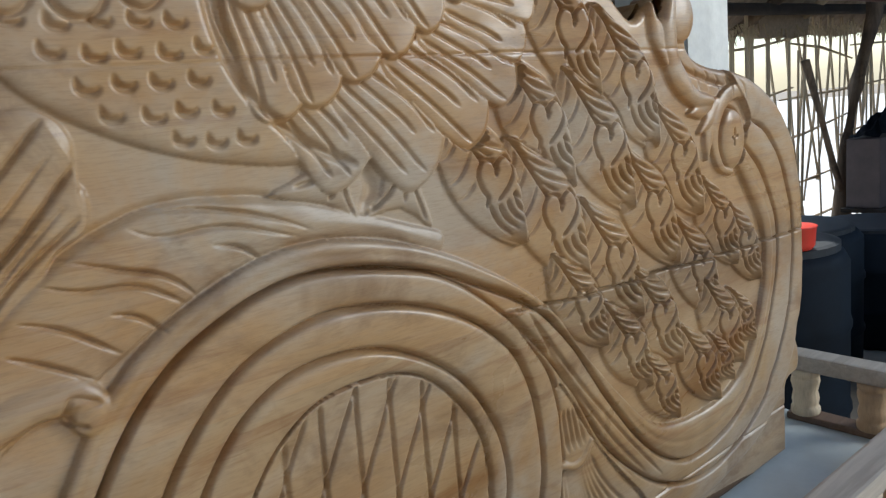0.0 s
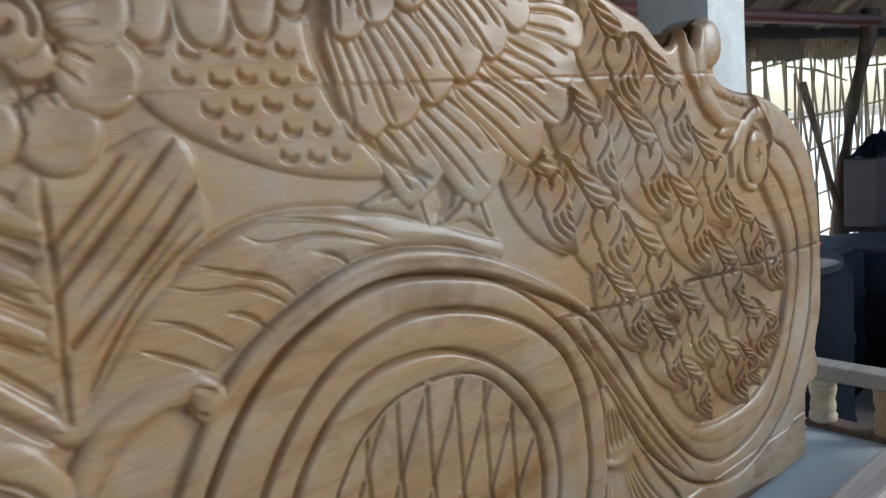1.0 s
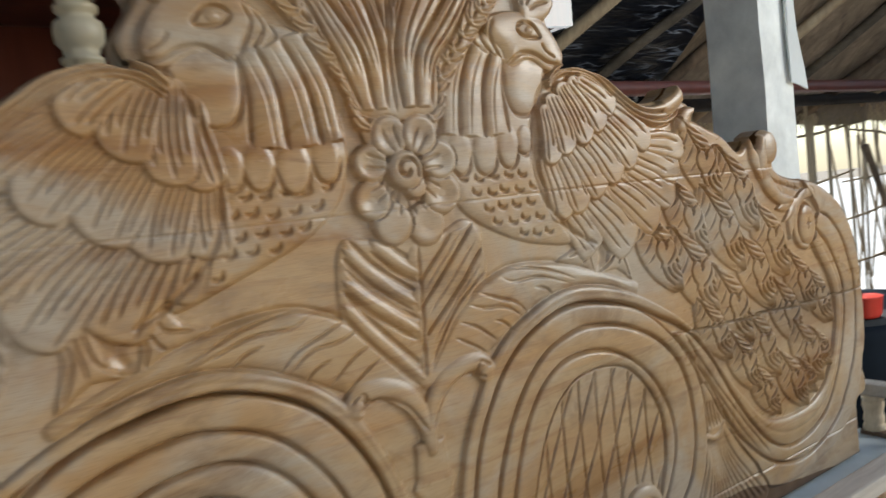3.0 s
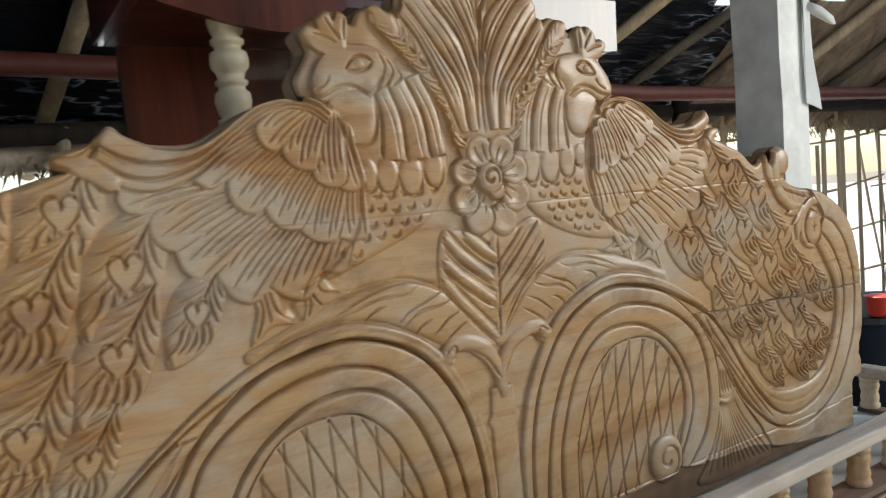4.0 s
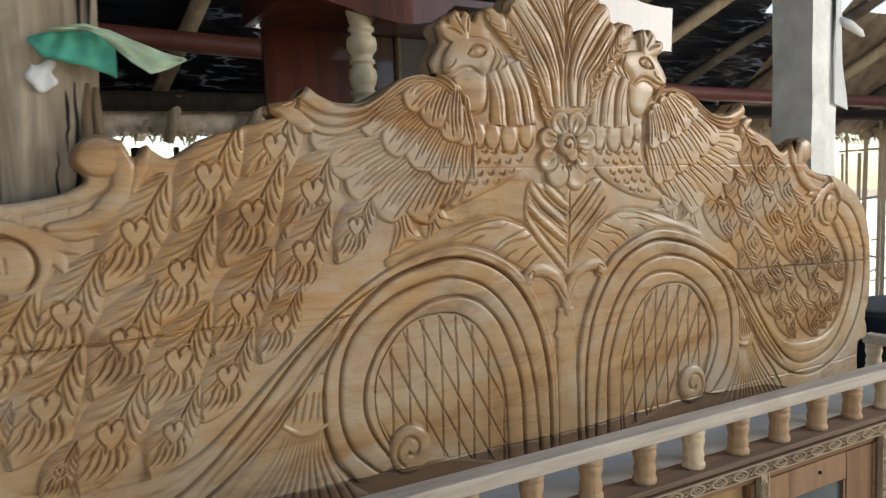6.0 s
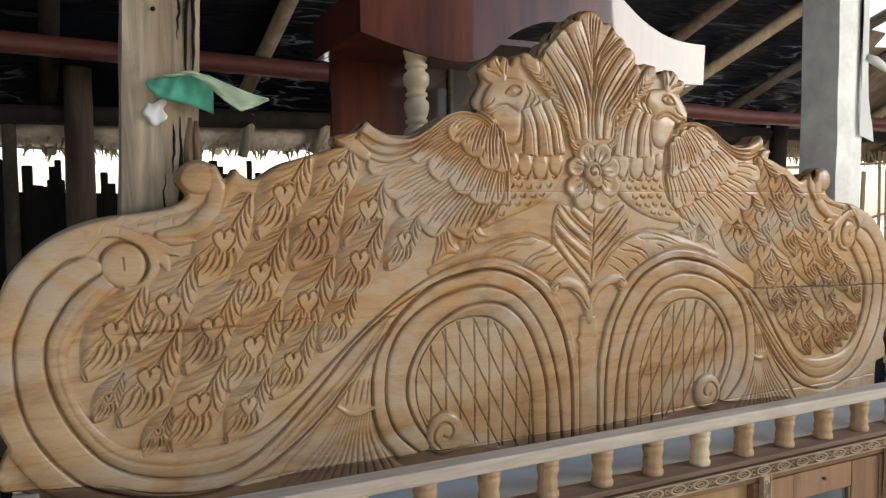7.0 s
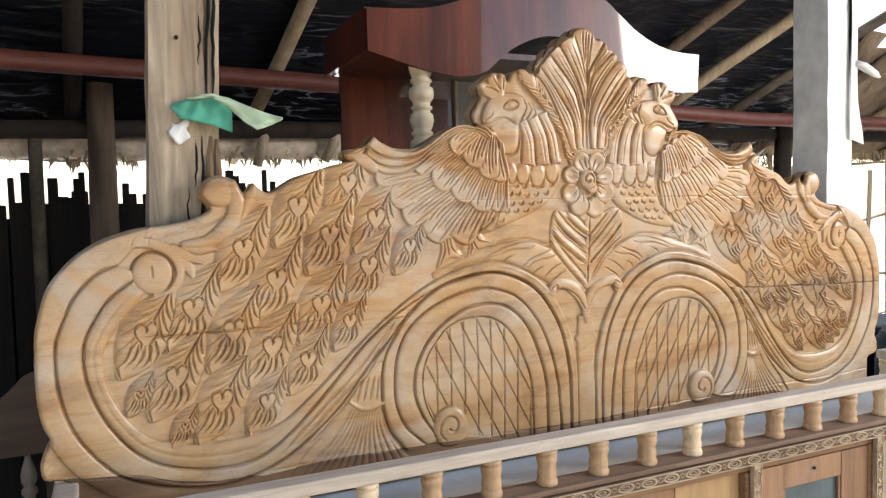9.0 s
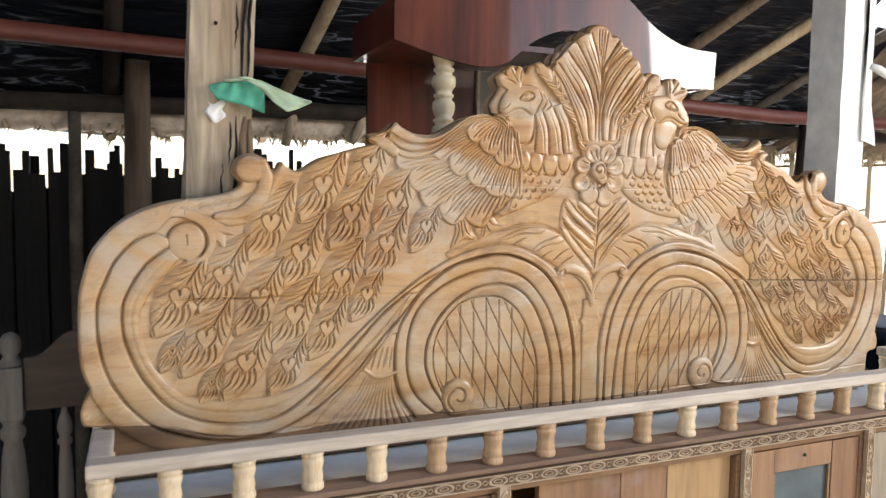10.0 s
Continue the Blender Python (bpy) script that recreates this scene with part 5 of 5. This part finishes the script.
    while x < 1.25:
        wd = rnd.uniform(.016, .036)
        h = 1.52 + rnd.uniform(-.03, .02) + (rnd.uniform(.04, .10) if rnd.random() < .38 else 0)
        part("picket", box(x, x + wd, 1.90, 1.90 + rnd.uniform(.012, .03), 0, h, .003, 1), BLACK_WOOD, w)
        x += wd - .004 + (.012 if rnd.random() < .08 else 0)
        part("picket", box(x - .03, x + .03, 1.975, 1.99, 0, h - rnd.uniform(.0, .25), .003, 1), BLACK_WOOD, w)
        k += 1
    for z in (.5, 1.1):
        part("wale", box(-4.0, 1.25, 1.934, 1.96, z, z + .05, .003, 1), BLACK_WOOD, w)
    # ragged straw ends hanging from the eave
    bm = bmesh.new()
    for k in range(2600):
        x, ln = -3.8 + 11 * rnd.random(), rnd.uniform(.02, .07)
        y, z, t, lean = 1.93 + rnd.uniform(-.04, .06), 1.705 + rnd.uniform(-.04, .03) + .012 * math.sin(x * 9), rnd.uniform(.002, .009), rnd.uniform(-.03, .03)
        v = [bm.verts.new(p) for p in ((x - t, y, z), (x + t, y, z), (x + lean, y - .01, z - ln), (x, y + t, z), )]
        for f in ((0, 1, 2), (1, 3, 2), (3, 0, 2)):
            bm.faces.new([v[i] for i in f])
    f = part("thatch_fringe", bm, STRAW)
    tagged(f, "ragged straw ends hanging at the eave", "thatch", "", "stuff")
    # lumpy underside of the thatch below the eave beam
    bm = bmesh.new()
    n = 240
    rows = []
    for i in range(n + 1):
        x = -4.0 + 5.6 * i / n
        low = 1.665 + .016 * noise.noise((x * 7, 1, 2)) + .012 * noise.noise((x * 19, 4, 2))
        rows.append([bm.verts.new((x, y + .015 * noise.noise((x * 11, q, 7)), low + (1.80 - low) * q)) for q, y in ((1, 1.91), (.6, 1.895), (.3, 1.885), (.08, 1.905), (0, 1.95), (.1, 2.0), (1, 2.06))])
    for a, b in zip(rows, rows[1:]):
        for i in range(6):
            bm.faces.new((a[i], b[i], b[i + 1], a[i + 1]))
    bmesh.ops.recalc_face_normals(bm, faces=bm.faces[:])
    f = part("eave_thatch", bm, EAVE_STRAW, None, "", True)
    tagged(f, "lumpy pale underside of the thatch along the eave", "thatch", "", "structure")
    # woven bamboo lattice further along, bright outside shining through
    w = thing("wall_lattice", (0, 0, 0), "sagging lattice wall of weathered split bamboo", "wall", "", "structure")
    x = 1.3
    while x < 7.4:
        dense = x < 4.95
        wd = rnd.uniform(.02, .05) if dense else rnd.uniform(.012, .034)
        ob = part("slat", box(-wd / 2, wd / 2, 0, .009, 0, rnd.uniform(1.55, 1.82), .002, 1), BAMBOO, w)
        ob.location = (x, 1.93 + rnd.uniform(-.012, .012), 0)
        ob.rotation_euler = (0, radians(rnd.uniform(-2, 2) if dense else rnd.uniform(-7, 7)), 0)
        x += wd + (rnd.choice((.03, .06, .10, .14, .20)) if dense else rnd.uniform(.10, .32))
    for k in range(6):
        x = 1.3 - rnd.uniform(0, .6)
        while x < 7.0:
            ln, z = rnd.uniform(.7, 1.9), .12 + .29 * k + rnd.uniform(-.05, .05)
            dz = rnd.uniform(-.16, .16)
            part("cross_slat", pole([(x, 1.955, z), (x + ln * .5, 1.957, z + dz * .3), (x + ln, 1.955, z + dz)], [.006, .010, .006], 6, .15, 60 + k), BAMBOO, w)
            x += ln * rnd.uniform(.75, 1.1)
    # woven diamonds of thin split cane in the thinner stretch
    for k in range(11):
        x = 4.9 + .22 * k + rnd.uniform(-.02, .02)
        for s in (-1, 1):
            z0 = rnd.uniform(.3, .7)
            part("cane", pole([(x, 1.972 + .008 * s, z0), (x + s * .16, 1.974 + .008 * s, z0 + .55), (x + s * .30 + rnd.uniform(-.04, .04), 1.972 + .008 * s, 1.80)], [.007, .010, .007], 6, .12, 90 + k), BAMBOO, w)
    for x0, x1, z0, z1 in ((4.42, 5.05, 1.655, 1.83), (1.9, 2.5, 1.45, 1.73)):
        bm = bmesh.new()
        n = 14
        v = [[bm.verts.new((x0 + (x1 - x0) * i / n, 1.905 + .016 * noise.noise((i * .5, j * .7, x0)), z0 + (z1 - z0) * j / 6 + .012 * noise.noise((i * .4, 3, x0)))) for j in range(7)] for i in range(n + 1)]
        for i in range(n):
            for j in range(6):
                bm.faces.new((v[i][j], v[i + 1][j], v[i + 1][j + 1], v[i][j + 1]))
        bmesh.ops.solidify(bm, geom=bm.faces[:], thickness=.004)
        part("sacking", bm, SACK, w, "grey-brown sacking hung on the lattice", True)
    # the near end wall on the right closes the place; left and front walls are unseen additions
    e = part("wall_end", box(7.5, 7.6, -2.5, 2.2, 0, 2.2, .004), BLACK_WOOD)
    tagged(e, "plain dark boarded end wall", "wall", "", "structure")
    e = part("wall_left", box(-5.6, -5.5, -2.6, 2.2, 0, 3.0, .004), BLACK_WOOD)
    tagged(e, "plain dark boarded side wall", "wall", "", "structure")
    # out of view, added to hold back frontal sky and keep bonnet reflections dark
    e = part("blocker_wall_front", box(-5.5, 1.9, -3.6, -3.5, 1.75, 3.4, .004), BLACK_WOOD)
    tagged(e, "unseen dark boards added to block sky and darken reflections", "wall", "", "structure")
    # pale reflector out of view, added to throw soft sunlight back at the carving
    e = part("bounce_wall_front", box(-5.5, 1.9, -3.62, -3.48, 0, 1.748, .004), CHALK)
    tagged(e, "unseen pale low wall added to bounce light onto the headboard", "wall", "", "structure")


def pillar():
    # square pillar, its arris slightly broken, with a white sheet stuck round the upper part
    bm = bmesh.new()
    rnd = random.Random(4)
    rings = []
    for k in range(27):
        z = .1 * k
        ring_ = []
        for x, y in ((.826, .107), (.872, .105), (.916, .107), (.916, .21), (.826, .212)):
            ring_.append(bm.verts.new((x + rnd.uniform(-.0015, .0015), y + rnd.uniform(-.0015, .0015), z)))
        rings.append(ring_)
    for a, b in zip(rings, rings[1:]):
        for i in range(5):
            bm.faces.new((a[i], a[(i + 1) % 5], b[(i + 1) % 5], b[i]))
    bm.faces.new(list(reversed(rings[0])))
    bm.faces.new(rings[-1])
    bmesh.ops.recalc_face_normals(bm, faces=bm.faces[:])
    p = part("pillar", bm, CHALK)
    tagged(p, "square limewashed pillar, grey side, stained front", "pillar")
    s = part("paper_sheet", slab([(.900, 1.606), (.926, 1.600), (.953, 1.592), (.947, 1.63), (.938, 1.66), (.930, 1.70), (.926, 1.76), (.925, 2.2), (.898, 2.2), (.904, 1.9), (.897, 1.72)], .0985, .1015), WHITE_SHEET)
    tagged(s, "torn white sheet pasted on the pillar", "sheet")
    s = part("plastic_scrap", pole([(.92, .10, 1.80), (.955, .095, 1.79), (.985, .09, 1.772), (1.0, .09, 1.768)], [.009, .012, .008, .003], 8, .3, 3), WHITE_SHEET, None, "", True)
    tagged(s, "crumpled white plastic scrap sticking out beside the sheet", "scrap")


def timber_post():
    bm = bmesh.new()
    rnd = random.Random(12)
    rings = []
    prof = [(-.785, .052), (-.76, .049), (-.735, .050), (-.712, .047), (-.690, .050), (-.676, .056), (-.673, .09), (-.680, .16), (-.78, .165), (-.788, .10)]
    for k in range(46):
        z = .06 * k
        lean = .004 * math.sin(z * 2.7) + (z - 1.76) * .045
        ring_ = []
        for i, (x, y) in enumerate(prof):
            cut = .006 * max(0, noise.noise((i * .9, z * .9, 3.1))) if i in (3, 4, 5) else 0
            ring_.append(bm.verts.new((x + lean + rnd.uniform(-.0012, .0012), y + cut + rnd.uniform(-.001, .001), z)))
        rings.append(ring_)
    n = len(prof)
    for a, b in zip(rings, rings[1:]):
        for i in range(n):
            bm.faces.new((a[i], a[(i + 1) % n], b[(i + 1) % n], b[i]))
    bm.faces.new(list(reversed(rings[0])))
    bm.faces.new(rings[-1])
    bmesh.ops.recalc_face_normals(bm, faces=bm.faces[:])
    p = thing("wooden_post", (0, 0, 0), "weathered squared timber post with splits and a hole", "post")
    part("shaft", bm, POST_WOOD, p)
    part("bolt_hole", lathe([(.0034, 0), (.0034, .003), (.002, .004)], 10), BLACK_WOOD, p).matrix_basis = pose(-.748, .0485, 1.742, 90)
    # rotten streaks down the split side
    for i, (x, z0, z1, w) in enumerate(((-.694, 1.30, 1.585, .010), (-.682, 1.36, 1.58, .007), (-.704, 1.68, 1.95, .004))):
        line = [(x + (z0 + (z1 - z0) * k / 8 - 1.76) * .045 + rnd.uniform(-.002, .002), .0555 + w * .35 - .006, z0 + (z1 - z0) * k / 8) for k in range(9)]
        part("rotten_streak", pole(line, [w * (.25 + .75 * math.sin(3.14 * (k + .4) / 9)) for k in range(9)], 8, .25, 30 + i), ROTTEN, p)
    for i, (x, z0, z1, w) in enumerate(((-.706, 1.36, 1.585, .0026), (-.699, 1.62, 1.98, .0030), (-.690, 1.64, 1.84, .0026), (-.693, 1.88, 2.02, .0028), (-.716, 1.50, 1.59, .0018), (-.728, 1.38, 1.50, .0014), (-.712, 1.70, 1.79, .0015), (-.750, 1.30, 1.42, .0012))):
        n = 9
        line = [(x + (z0 + (z1 - z0) * k / n - 1.76) * .045 + rnd.uniform(-.0022, .0022), .0480, z0 + (z1 - z0) * k / n) for k in range(n + 1)]
        part("split", pole(line, [w * (.2 + math.sin(3.14 * (k + .3) / (n + .6))) for k in range(n + 1)], 6, .3, i), BLACK_WOOD, p)


def cloth():
    """A strip of cloth tied round the post: a green front, a pale tail that stands off to the side."""
    c = thing("cloth_rag", (-.73, .04, 1.60), "green rag tied round the post with a pale tail", "rag")

    def sheet_(name, fn, nu, nv, mat):
        bm = bmesh.new()
        v = [[bm.verts.new(fn(i / nu, j / nv)) for j in range(nv + 1)] for i in range(nu + 1)]
        for i in range(nu):
            for j in range(nv):
                bm.faces.new((v[i][j], v[i + 1][j], v[i + 1][j + 1], v[i][j + 1]))
        bmesh.ops.recalc_face_normals(bm, faces=bm.faces[:])
        bmesh.ops.solidify(bm, geom=bm.faces[:], thickness=.0012)
        ob = part(name, bm, mat, c, "", True)
        ob.location = (.73, -.04, -1.60)
    def between(x, pts):
        return float(np.interp(x, [p[0] for p in pts], [p[1] for p in pts]))
    wrap_top = [(-.762, 1.634), (-.735, 1.641), (-.70, 1.644), (-.668, 1.640)]
    wrap_low = [(-.762, 1.628), (-.748, 1.611), (-.70, 1.601), (-.668, 1.590)]
    tail_top = [(-.738, 1.6435), (-.70, 1.650), (-.675, 1.645), (-.64, 1.629), (-.590, 1.6125)]
    tail_low = [(-.738, 1.6405), (-.70, 1.643), (-.675, 1.630), (-.652, 1.606), (-.633, 1.592), (-.61, 1.600), (-.590, 1.610)]

    def wrap(u, v):
        x = -.762 + .094 * u
        top, low = between(x, wrap_top), between(x, wrap_low)
        return (x, .036 - .006 * math.sin(3 * u) + .0022 * math.sin(22 * u + 4 * v) + .003 * noise.noise((u * 6, v * 3, 1)), top + (low - top) * v)

    def tail(u, v):
        x = -.738 + .148 * u
        top, low = between(x, tail_top), between(x, tail_low)
        return (x, .024 - .016 * u + .007 * noise.noise((u * 5, v * 3, 4)) + .003 * math.sin(17 * u + 6 * v), top + (low - top) * v)
    sheet_("wrap", wrap, 28, 8, GREEN)
    sheet_("tail", tail, 28, 8, PALE_GREEN)
    sheet_("patch", lambda u, v: (-.763 + .027 * u + .003 * math.sin(9 * v), .045 + .0015 * math.sin(7 * u + 5 * v), 1.607 - .004 * math.sin(5 * u) - (.026 + .008 * math.sin(2.6 * u)) * v), 8, 8, WHITE_SHEET)


def clutter():
    # dark drums, sacks and boxes stored against the lattice
    for i, (x, y, r, h) in enumerate(((3.45, 1.25, .30, .72), (4.15, 1.15, .30, .62), (2.75, 1.35, .28, .80), (4.75, 1.05, .30, .56), (2.46, .84, .24, .862), (3.55, .50, .28, .60), (2.2, 1.3, .26, .62))):
        d = thing("drum", (x, y, 0), "dark blue plastic drum with ribbed sides", "drum", "stored drums")
        prof = [(r * .92, 0), (r, .03), (r, h * .30), (r * 1.03, h * .32), (r, h * .35), (r, h * .65), (r * 1.03, h * .67), (r, h * .70), (r, h * .92), (r * .90, h * .97)]
        part("shell", lathe(prof, 24), BLUE_PLASTIC, d, "", True)
        part("lid", lathe([(r * .88, h * .971), (r * .88, h), (r * .80, h + .004)], 24), DARK_STUFF, d)
    b = part("storage_shelf", box(4.85, 5.7, 1.36, 1.62, .53, .555, .005), BARK)
    tagged(b, "rough plank shelf carrying the box", "shelf")
    for x in (4.9, 5.62):
        p = part("shelf_leg", box(x, x + .05, 1.44, 1.50, 0, .529, .003), BARK)
        p.parent = b
    b = part("storage_box", box(4.88, 5.62, 1.40, 1.60, .557, .99, .01), BROWN_BOX)
    tagged(b, "dull brown-violet storage box on a plank shelf", "box")
    b = part("tub", lathe([(.042, 0), (.052, .015), (.056, .072), (.060, .077), (.054, .079)], 20), RED_PLASTIC, None, "", True)
    b.location = (2.345, .70, .868)
    tagged(b, "small bright red plastic tub on a drum", "tub")
    rnd = random.Random(31)
    bm = bmesh.new()
    n = 16
    v = [[bm.verts.new((.74 * i / n, .18 * j / 6, .14 * math.sin(3.14 * i / n) * math.sin(3.14 * (j + .3) / 6.6) * (1 + .4 * noise.noise((i * .6, j * .8, 1))) + .02 * rnd.random())) for j in range(7)] for i in range(n + 1)]
    for i in range(n):
        for j in range(6):
            bm.faces.new((v[i][j], v[i + 1][j], v[i + 1][j + 1], v[i][j + 1]))
    bmesh.ops.solidify(bm, geom=bm.faces[:], thickness=.004)
    b = part("tarpaulin", bm, BLUE_PLASTIC)
    b.location = (4.88, 1.41, .996)
    tagged(b, "crumpled dark blue tarpaulin on the box", "tarpaulin")
    s = part("leaning_stick", pole([(5.42, 1.68, 0), (5.129, 1.70, .515), (4.90, 1.70, .887), (4.758, 1.70, 1.154), (4.61, 1.72, 1.492)], [.022, .021, .020, .020, .026], 8, .1, 6), BROWN_TRUNK, None, "", True)
    tagged(s, "thin dark crooked stick leaning on the lattice", "stick")


shed()
pillar()
timber_post()
cloth()
cabinet()
gallery()
dresser()
old_bedstead()
clutter()
carved_headboard()
